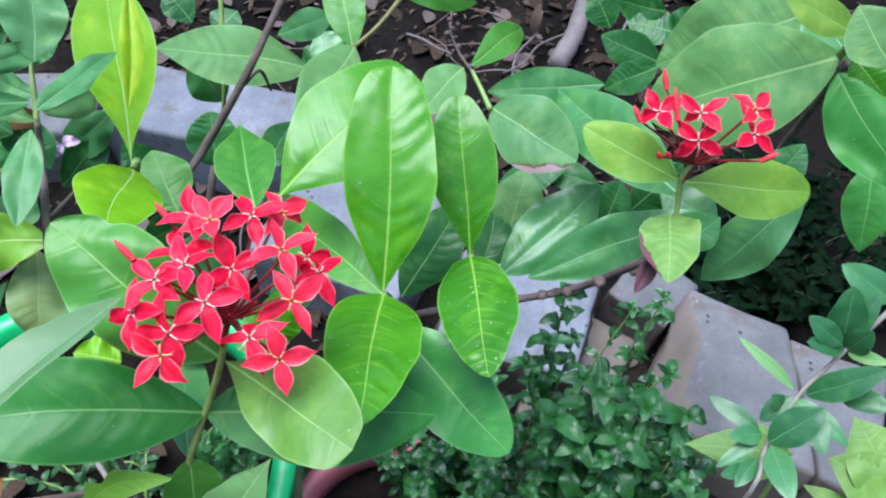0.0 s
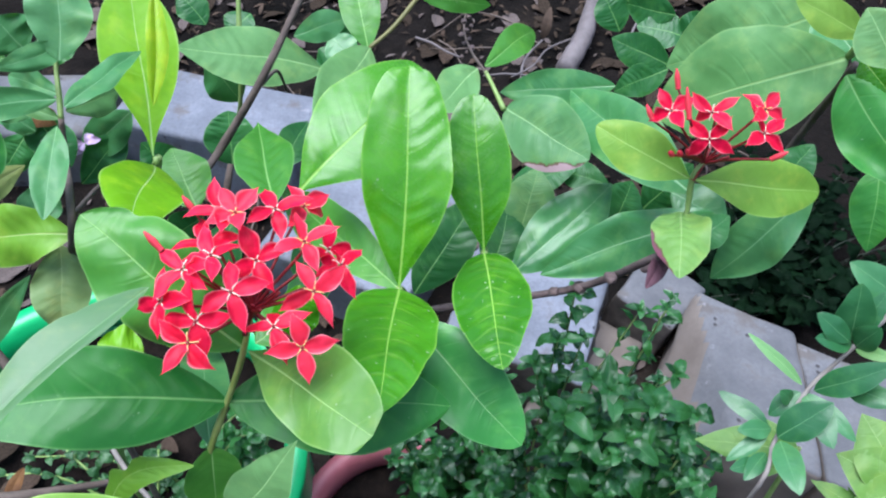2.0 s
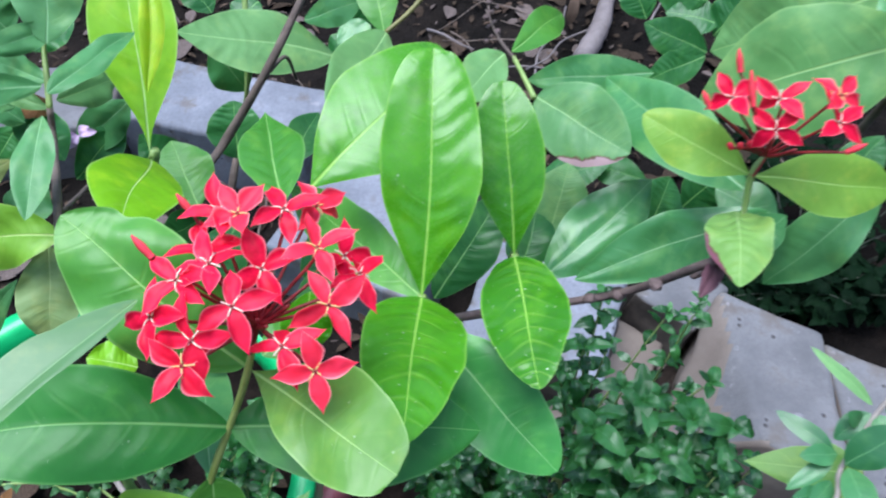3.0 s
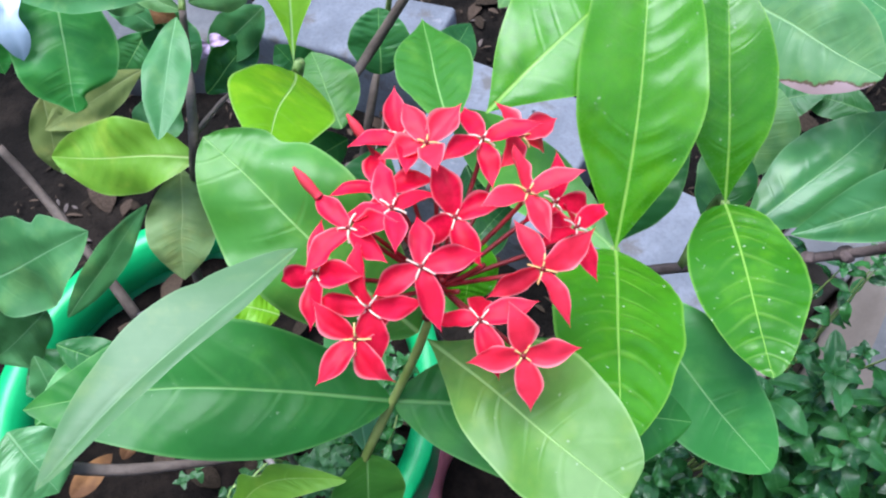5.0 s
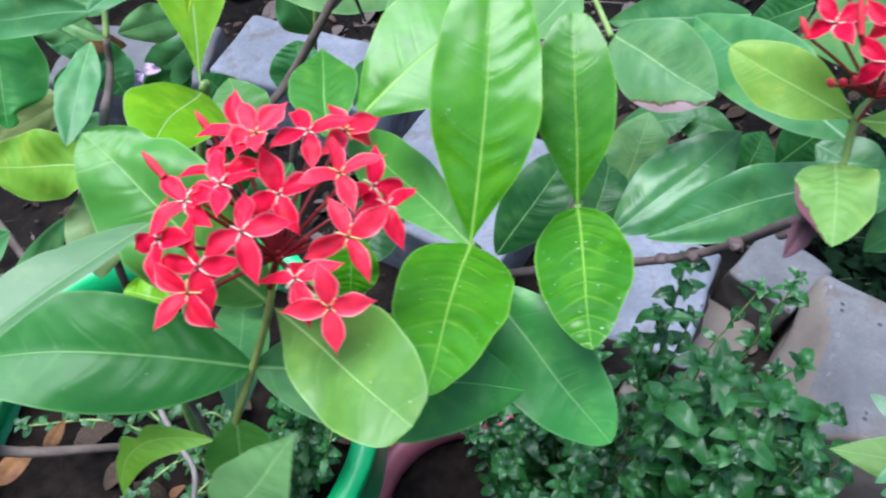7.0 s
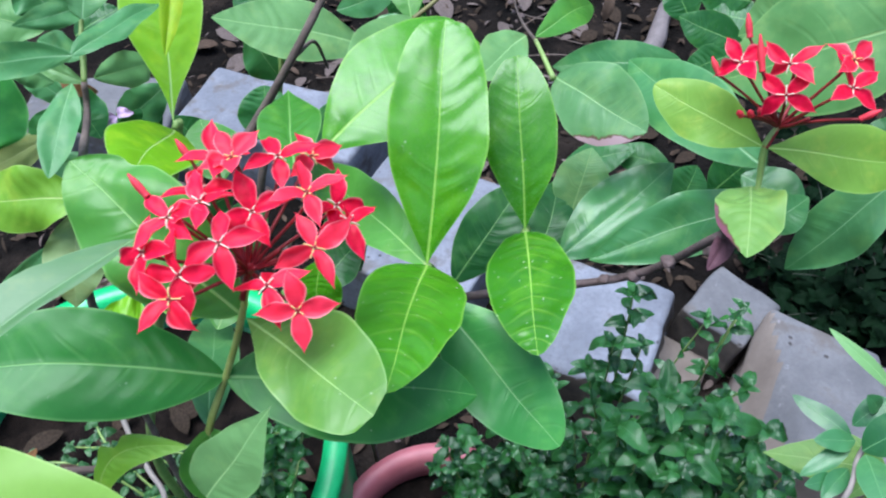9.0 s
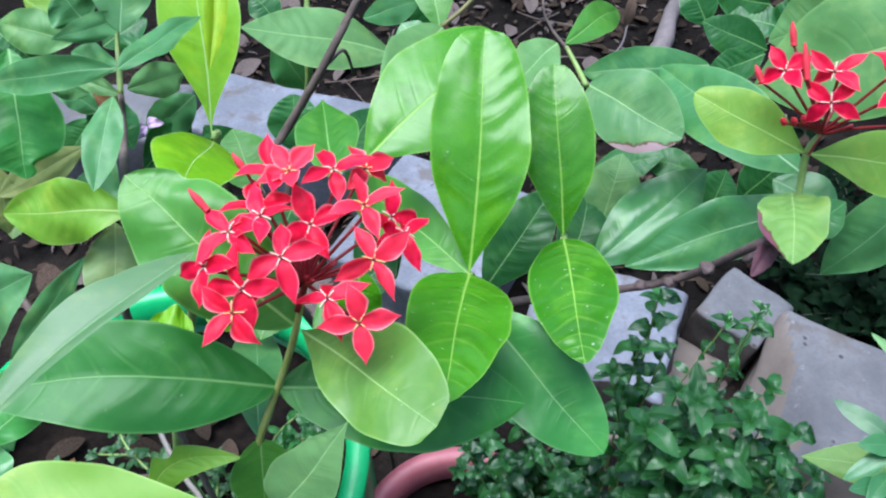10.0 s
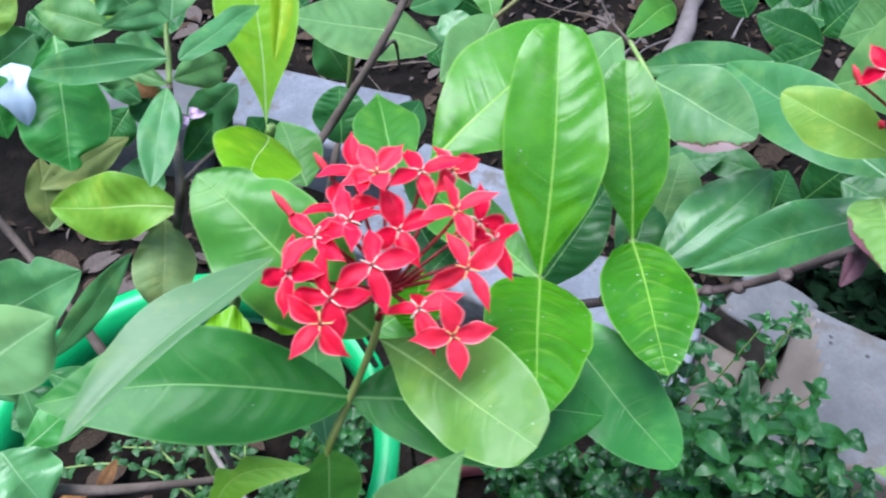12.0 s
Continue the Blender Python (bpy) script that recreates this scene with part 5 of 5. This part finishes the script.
floret(head, (-0.0872, 0.1528, 0.9020), (-0.0700, 0.1559, 0.8771), (-0.19, -0.34, 0.92), ((145, 2, 11.6), (10, 10, 11.6), (-32, 3, 11.6), (-122, 7, 12.9)), seed=15)
floret(head, (-0.0930, 0.1440, 0.8960), (-0.0700, 0.1559, 0.8771), (-0.33, -0.43, 0.84), ((101, -6, 11.6), (4, 2, 11.6), (-89, -1, 11.7), (-165, -7, 11.6)), seed=16)
floret(head, (-0.0802, 0.1385, 0.8950), (-0.0700, 0.1559, 0.8771), (-0.06, -0.62, 0.78), ((108, -5, 14.1), (15, -4, 11.6), (-74, -14, 11.6), (-176, -3, 11.6)), seed=17)
floret(head, (-0.0820, 0.1327, 0.8913), (-0.0700, 0.1559, 0.8771), (0.09, -0.53, 0.84), ((145, 3, 11.6), (59, -12, 13.3), (-40, -3, 11.6), (-122, 14, 11.7)), PETAL_OPEN, POLLEN, seed=18)
flower_bud(head, (-0.1012, 0.1618, 0.9087), (-0.0955, 0.1586, 0.9035), (-0.0700, 0.1559, 0.8771))
flower_bud(head, (-0.0949, 0.1801, 0.9065), (-0.0902, 0.1770, 0.9017), (-0.0700, 0.1559, 0.8771))

head = part("flower_head", *branching((0.1001, 0.2585, 0.8665), (0.0970, 0.2550, 0.8590)), tall, "sparse head of red starry flowers and unopened buds", (0.1001, 0.2585, 0.8665))
floret(head, (0.0794, 0.2574, 0.8943), (0.1001, 0.2585, 0.8665), (-0.50, -0.31, 0.81), ((114, 6, 11.4), (43, -24, 11.4), (-61, 19, 11.4), (-178, -24, 11.4)), seed=1)
floret(head, (0.0955, 0.2578, 0.8951), (0.1001, 0.2585, 0.8665), (-0.46, -0.53, 0.72), ((135, 10, 11.4), (32, -10, 11.4), (-42, 13, 11.4), (-172, -42, 11.4)), seed=2)
floret(head, (0.0953, 0.2494, 0.8884), (0.1001, 0.2585, 0.8665), (-0.31, -0.71, 0.63), ((138, -10, 11.4), (53, -3, 11.7), (-27, -18, 11.4), (-135, -27, 11.4)), seed=3)
floret(head, (0.1154, 0.2585, 0.8980), (0.1001, 0.2585, 0.8665), (0.16, -0.31, 0.94), ((131, -19, 11.4), (54, 0, 11.4), (-4, -22, 11.4), (-132, 17, 11.4)), PETAL_OPEN, POLLEN, seed=4)
floret(head, (0.1153, 0.2501, 0.8929), (0.1001, 0.2585, 0.8665), (0.22, -0.50, 0.84), ((117, 0, 14.0), (38, -1, 11.4), (-31, -7, 11.4), (-143, 14, 11.4)), seed=5)
flower_bud(head, (0.0796, 0.2703, 0.9058), (0.0814, 0.2650, 0.8996), (0.1001, 0.2585, 0.8665))
flower_bud(head, (0.0838, 0.2628, 0.9028), (0.0864, 0.2543, 0.8934), (0.1001, 0.2585, 0.8665))
flower_bud(head, (0.0705, 0.2641, 0.8912), (0.0736, 0.2597, 0.8870), (0.1001, 0.2585, 0.8665))
flower_bud(head, (0.0820, 0.2510, 0.8786), (0.0838, 0.2520, 0.8755), (0.1001, 0.2585, 0.8665))
flower_bud(head, (0.0856, 0.2505, 0.8795), (0.0872, 0.2520, 0.8760), (0.1001, 0.2585, 0.8665))
flower_bud(head, (0.0888, 0.2507, 0.8809), (0.0902, 0.2520, 0.8770), (0.1001, 0.2585, 0.8665))
flower_bud(head, (0.1257, 0.2453, 0.8887), (0.1200, 0.2446, 0.8845), (0.1001, 0.2585, 0.8665))
leaf(tall, (0.0885, 0.2320, 0.8358), (0.0800, 0.2137, 0.8324), 0.0085, (0.2, -0.5, 0.8), DRIED, 0.1, 0.6, 0.45, label='withered purple-brown curled leaf')

# ---- twiggy shrub with whorled small leaves ----
twiggy = thing("twiggy_shrub", (0.17, 0.20, 0.05), "twiggy shrub with small whorled dark green leaves", "shrub")
stem(twiggy, [(0.1600, 0.2000, 0.0500), (0.1500, 0.1700, 0.5000), (0.1380, 0.1528, 0.7594), (0.1477, 0.1748, 0.7787), (0.1594, 0.1928, 0.7935), (0.1731, 0.2057, 0.8020), (0.1958, 0.2247, 0.8221)], 0.0008, 0.0011, PALE_WOOD)
leaf(twiggy, (0.1579, 0.1956, 0.7944), (0.1325, 0.2133, 0.8062), 0.0055, (-0.26, -0.49, 1.09), PALE, 0.06, 0.2, 0.45, nu=6, nv=16)
leaf(twiggy, (0.1453, 0.1805, 0.7805), (0.1247, 0.1965, 0.7807), 0.0084, (-0.23, -0.44, 1.13), WHORL, 0.06, 0.2, 0.45, nu=6, nv=16)
leaf(twiggy, (0.1453, 0.1783, 0.7794), (0.1266, 0.1658, 0.7720), 0.0072, (-0.24, -0.40, 1.15), WHORL, 0.06, 0.2, 0.45, nu=6, nv=16)
leaf(twiggy, (0.1464, 0.1797, 0.7806), (0.1294, 0.1757, 0.7835), 0.0088, (-0.25, -0.42, 1.14), WHORL, 0.06, 0.2, 0.45, nu=6, nv=16)
leaf(twiggy, (0.1467, 0.1738, 0.7838), (0.1654, 0.1829, 0.8037), 0.0159, (-0.30, -0.42, 1.12), WHORL, 0.06, 0.2, 0.45, nu=6, nv=16)
leaf(twiggy, (0.1478, 0.1726, 0.7837), (0.1491, 0.1454, 0.7901), 0.0124, (-0.28, -0.37, 1.15), WHORL, 0.06, 0.2, 0.45, nu=6, nv=16)
leaf(twiggy, (0.1590, 0.1922, 0.7930), (0.1674, 0.1676, 0.7907), 0.0128, (-0.31, -0.42, 1.11), WHORL, 0.06, 0.2, 0.45, nu=6, nv=16)
leaf(twiggy, (0.1600, 0.1921, 0.7935), (0.1774, 0.1714, 0.7917), 0.0084, (-0.32, -0.42, 1.10), WHORL, 0.06, 0.2, 0.45, nu=6, nv=16)
leaf(twiggy, (0.1573, 0.1930, 0.7927), (0.1452, 0.1849, 0.7827), 0.0095, (-0.28, -0.44, 1.12), WHORL, 0.06, 0.2, 0.45, nu=6, nv=16)
leaf(twiggy, (0.1621, 0.1929, 0.7950), (0.1862, 0.1931, 0.8218), 0.0132, (-0.34, -0.46, 1.07), WHORL, 0.06, 0.2, 0.45, nu=6, nv=16)
leaf(twiggy, (0.1749, 0.1958, 0.7971), (0.1920, 0.1833, 0.8066), 0.0118, (-0.36, -0.44, 1.07), WHORL, 0.06, 0.2, 0.45, nu=6, nv=16)
leaf(twiggy, (0.1746, 0.2095, 0.8119), (0.1583, 0.2171, 0.8212), 0.0105, (-0.32, -0.51, 1.05), WHORL, 0.06, 0.2, 0.45, nu=6, nv=16)
leaf(twiggy, (0.1768, 0.2124, 0.8084), (0.1732, 0.2247, 0.8356), 0.0161, (-0.34, -0.52, 1.03), WHORL, 0.06, 0.2, 0.45, nu=6, nv=16)
leaf(twiggy, (0.1780, 0.2132, 0.8096), (0.1870, 0.2253, 0.8308), 0.0096, (-0.36, -0.52, 1.03), WHORL, 0.06, 0.2, 0.45, nu=6, nv=16)
leaf(twiggy, (0.1776, 0.2112, 0.8081), (0.1580, 0.2080, 0.8149), 0.0106, (-0.32, -0.50, 1.06), WHORL, 0.06, 0.2, 0.45, nu=6, nv=16)
leaf(twiggy, (0.1789, 0.2099, 0.8080), (0.1809, 0.2073, 0.8277), 0.0122, (-0.35, -0.49, 1.04), WHORL, 0.06, 0.2, 0.45, nu=6, nv=16)
leaf(twiggy, (0.1789, 0.2089, 0.8074), (0.1909, 0.1997, 0.8156), 0.0062, (-0.36, -0.48, 1.05), PALE, 0.06, 0.2, 0.45, nu=6, nv=16)
leaf(twiggy, (0.1956, 0.2268, 0.8235), (0.1727, 0.2387, 0.8321), 0.0147, (-0.36, -0.55, 1.00), WHORL, 0.06, 0.2, 0.45, nu=6, nv=16)
leaf(twiggy, (0.1442, 0.1702, 0.7751), (0.1320, 0.1559, 0.7756), 0.0077, (-0.25, -0.38, 1.16), WHORL, 0.06, 0.2, 0.45, nu=6, nv=16)
leaf(twiggy, (0.1420, 0.1663, 0.7724), (0.1266, 0.1605, 0.7755), 0.0072, (-0.24, -0.38, 1.16), WHORL, 0.06, 0.2, 0.45, nu=6, nv=16)
leaf(twiggy, (0.1538, 0.1895, 0.7890), (0.1457, 0.1898, 0.7978), 0.0072, (-0.28, -0.45, 1.11), WHORL, 0.06, 0.2, 0.45, nu=6, nv=16)

# ---- lobed yellow-green leaves ----
lobed = thing("lobed_plant", (0.20, 0.16, 0.05), "low plant with large lobed yellow-green leaves", "plant")
lobed_leaf(lobed, (0.1741, 0.1905, 0.7384), (0.1277, 0.1962, 0.7287), (-0.17, -0.17, 0.66), 3)
lobed_leaf(lobed, (0.2181, 0.1683, 0.7518), (0.1996, 0.2015, 0.7632), (-0.21, -0.15, 0.65), 5)
lobed_leaf(lobed, (0.1982, 0.1643, 0.7389), (0.1789, 0.1752, 0.7397), (-0.19, -0.14, 0.66), 3)
stem(lobed, [(0.2000, 0.1600, 0.0500), (0.2000, 0.1500, 0.5000), (0.2189, 0.1772, 0.7499)], 0.002, 0.0012, GREEN_STEM)
stem(lobed, [(0.2000, 0.1600, 0.0500), (0.1700, 0.1500, 0.5000), (0.1785, 0.1935, 0.7358)], 0.002, 0.0012, GREEN_STEM)


# ---- small bushy herb ----
def herb_meshes(material):
    out = []
    for k in range(5):
        bm = bmesh.new()
        lamina(bm, (0, 0, 0), (1, 0, 0.12), 0.46 + 0.05 * k, (0, 0, 1), 0.05 + 0.04 * k, 0.5 - 0.1 * k, 0.46, 0.6, 6, 10, blunt=0.68, wave=0.6, seed=200 + k, curl=0.05 + 0.1 * k)
        me = bpy.data.meshes.new("leaf")
        bm.to_mesh(me)
        bm.free()
        me.materials.append(material)
        me.shade_smooth()
        out.append(me)
    return out


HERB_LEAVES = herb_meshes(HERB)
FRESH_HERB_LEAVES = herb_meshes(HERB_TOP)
SPROUT_LEAVES = herb_meshes(SPROUT)
SHADED_LEAVES = herb_meshes(SHADED_LEAF)


def sprig_leaf(parent, me, p, ahead, up, size):
    ahead = ahead.normalized()
    side = up.cross(ahead).normalized()
    up = ahead.cross(side)
    ob = new("leaf", me)
    ob.parent = parent
    m = Matrix((ahead, side, up)).transposed().to_4x4() @ Matrix.Scale(size, 4)
    m.translation = p - AT[parent]
    ob.matrix_basis = m
    return ob


def herb(name, root, tops, label, size=0.022, seed=0, gap=0.017, leaves=HERB_LEAVES, stalk=GREEN_STEM):
    rnd = random.Random(seed)
    plant = thing(name, root, label, "herb")
    for top in tops:
        top = Vector(top)
        mid = Vector(root).lerp(top, 0.55) + Vector((rnd.uniform(-0.02, 0.02), rnd.uniform(-0.02, 0.02), 0.03))
        pts = [Vector(root) + Vector((rnd.uniform(-0.02, 0.02), rnd.uniform(-0.02, 0.02), 0)), mid, top]
        stem(plant, pts, 0.0016, 0.0007, stalk, sides=6)
        path = spline(pts, 12)
        done, turn = 0.0, rnd.uniform(0, 6)
        for a, b in zip(path[::-1], path[::-1][1:]):
            done += (a - b).length
            if done < gap:
                continue
            done = 0.0
            if (a - top).length > 0.15:
                break
            turn += 1.57 + rnd.uniform(-0.3, 0.3)
            for k in (0, math.pi):
                out = Vector((math.cos(turn + k), math.sin(turn + k), rnd.uniform(-0.7, 0.5)))
                sprig_leaf(plant, rnd.choice(leaves), a, out, Vector((rnd.uniform(-0.6, 0.6), rnd.uniform(-0.8, 0.4), 1)), size * rnd.uniform(0.7, 1.15))
        for k in range(4):
            a = k * 1.57 + turn
            sprig_leaf(plant, rnd.choice(leaves), top, Vector((math.cos(a), math.sin(a), 0.5)), Vector((0, 0, 1)), size * rnd.uniform(0.45, 0.8))
    return plant


def herb_tops(n, x0, x1, y0, y1, z0, z1, seed):
    rnd = random.Random(seed)
    return [(rnd.uniform(x0, x1), rnd.uniform(y0, y1), rnd.uniform(z0, z1)) for _ in range(n)]


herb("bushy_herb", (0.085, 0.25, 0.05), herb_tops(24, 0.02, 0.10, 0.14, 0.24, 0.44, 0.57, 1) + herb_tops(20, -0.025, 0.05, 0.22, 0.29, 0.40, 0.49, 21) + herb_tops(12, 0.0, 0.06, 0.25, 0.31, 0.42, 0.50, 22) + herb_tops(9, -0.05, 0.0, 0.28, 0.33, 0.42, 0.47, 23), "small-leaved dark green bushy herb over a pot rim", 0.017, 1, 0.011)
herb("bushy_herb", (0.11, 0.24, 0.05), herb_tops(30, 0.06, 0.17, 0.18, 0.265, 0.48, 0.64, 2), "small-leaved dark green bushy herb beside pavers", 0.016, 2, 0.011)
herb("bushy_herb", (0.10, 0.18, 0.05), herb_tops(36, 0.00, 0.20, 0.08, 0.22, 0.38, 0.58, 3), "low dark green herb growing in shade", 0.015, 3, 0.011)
herb("bushy_herb", (0.10, 0.36, 0.05), herb_tops(7, 0.09, 0.21, 0.28, 0.40, 0.46, 0.60, 14) + [(0.045, 0.30, 0.55), (0.055, 0.28, 0.56), (0.035, 0.33, 0.54), (0.06, 0.32, 0.58), (0.085, 0.36, 0.62), (0.075, 0.33, 0.60), (0.185, 0.425, 0.52), (0.198, 0.45, 0.50), (0.165, 0.43, 0.505)], "slender herb sprigs hanging over grey pavers", 0.018, 4)
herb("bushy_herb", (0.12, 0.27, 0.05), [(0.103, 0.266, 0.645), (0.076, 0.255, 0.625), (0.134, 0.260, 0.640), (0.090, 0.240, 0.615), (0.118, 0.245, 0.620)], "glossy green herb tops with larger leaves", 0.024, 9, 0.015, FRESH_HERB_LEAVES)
herb("bushy_herb", (0.16, 0.26, 0.05), [(0.149, 0.272, 0.615), (0.171, 0.272, 0.609), (0.161, 0.256, 0.599), (0.14, 0.248, 0.596), (0.186, 0.255, 0.591), (0.159, 0.237, 0.577), (0.177, 0.233, 0.583)], "thin dark herb sprigs in front of a paver", 0.017, 12, 0.016)
# shade sits in the leaf and stem colours, nothing here casts it
herb("shade_herb", (0.50, 0.80, 0.05), herb_tops(40, 0.40, 0.85, 0.70, 1.12, 0.09, 0.19, 8) + herb_tops(26, 0.28, 0.66, 0.72, 0.90, 0.07, 0.13, 28), "low weeds behind pavers, deep shade painted into their colour", 0.034, 8, 0.020, SHADED_LEAVES, SHADED_STEM)
herb("pot_sprouts", (-0.25, 0.24, 0.39), herb_tops(9, -0.43, -0.19, 0.15, 0.30, 0.40, 0.46, 5), "tiny green sprouts crowding the potting soil", 0.013, 5, 0.009, SPROUT_LEAVES)
herb("pot_sprouts", (-0.19, 0.22, 0.39), herb_tops(5, -0.21, -0.16, 0.17, 0.24, 0.46, 0.58, 6), "fine green sprouts beside the shrub stem", 0.014, 6, 0.010, SPROUT_LEAVES)
herb("pot_sprouts", (-0.19, 0.24, 0.39), herb_tops(9, -0.165, -0.12, 0.25, 0.285, 0.51, 0.57, 7), "fresh green sprouts under the broad leaves", 0.013, 13, 0.010, FRESH_HERB_LEAVES)

# ---- litter on the soil ----
def litter():
    rnd = random.Random(11)
    shapes = []
    for k in range(6):
        bm = bmesh.new()
        lamina(bm, (-0.5, 0, 0), (0.5, 0, 0), 0.42 + 0.05 * k, (0, 0, 1), rnd.uniform(0.02, 0.14), rnd.uniform(0.1, 0.5), 0.5, 0.6, 6, 10, seed=300 + k, curl=rnd.uniform(-0.2, 0.2))
        me = bpy.data.meshes.new("dry_leaf")
        bm.to_mesh(me)
        bm.free()
        me.materials.append((LITTER, LITTER_DARK, LITTER_GREY)[k % 3])
        me.shade_smooth()
        shapes.append(me)
    for k in range(340):
        x, y = rnd.uniform(-0.9, 0.95), rnd.uniform(0.6, 1.75)
        s = rnd.uniform(0.03, 0.085)
        if x > 0.34 and 0.62 < y < 1.05 or x > 0.48 and y < 1.3:
            continue
        # from x = 0.1 only dark leaves, their colour standing in for deep shade
        ob = new("dry_leaf", shapes[rnd.choice((0, 1, 2, 2, 3, 4, 5, 5) if x < 0.1 else (1, 1, 1, 4, 4))])
        ob.matrix_basis = pose(x, y, soil_height(x, y) + 0.008, rnd.uniform(-20, 20), rnd.uniform(-15, 15), rnd.uniform(0, 360)) @ Matrix.Scale(s, 4)
        tagged(ob, "curled brown dry leaf lying on the soil", "dry leaf", "leaf litter")
    for k in range(16):
        a, r = rnd.uniform(0, 6.28), rnd.uniform(0.02, 0.15)
        ob = new("dry_leaf", shapes[(0, 1, 3, 4)[k % 4]])
        ob.matrix_basis = pose(-0.315 + r * math.cos(a), 0.26 + r * math.sin(a), 0.402, rnd.uniform(-25, 25), rnd.uniform(-20, 20), rnd.uniform(0, 360)) @ Matrix.Scale(rnd.uniform(0.03, 0.06), 4)
        tagged(ob, "curled brown dry leaf on potting soil", "dry leaf", "dry leaves in the pot")


litter()


def fallen_twigs():
    rnd = random.Random(31)
    for k in range(26):
        x, y, a = rnd.uniform(-0.6, 0.85), rnd.uniform(0.85, 1.65), rnd.uniform(0, 6.28)
        length, r = rnd.uniform(0.06, 0.22), rnd.uniform(0.0012, 0.0028)
        p, q = (x, y), (x + length * math.cos(a), y + length * math.sin(a))
        stick((*p, soil_height(*p) + 0.008), (*q, soil_height(*q) + 0.014), r, r * 0.5, BARK)


fallen_twigs()


def debris():
    rnd = random.Random(23)
    bm = bmesh.new()
    for k in range(3200):
        x, y = rnd.uniform(-0.95, 1.0), rnd.uniform(0.45, 1.8)
        a, s = rnd.uniform(0, 6.28), rnd.uniform(0.008, 0.034)
        if x > 0.34 and 0.62 < y < 1.05 or x > 0.48 and y < 1.3:
            continue
        p = Vector((x, y, soil_height(x, y) + rnd.uniform(0.002, 0.012)))
        way = Vector((math.cos(a), math.sin(a), rnd.uniform(-0.4, 0.4)))
        lamina(bm, p, p + way * s, s * rnd.uniform(0.1, 0.5), (rnd.uniform(-0.6, 0.6), rnd.uniform(-0.6, 0.6), 1), 0.1, 0.2, 0.5, 0.0, 2, 4, seed=k, index=rnd.choice((0, 0, 0, 1, 1, 2)))
    ob = part("soil_debris", bm, [LITTER_DARK, LITTER, LITTER_GREY], None, "", (0, 1.1, 0.05))
    tagged(ob, "crumbled leaf bits and chips over dark soil", "debris", "", "stuff")


debris()
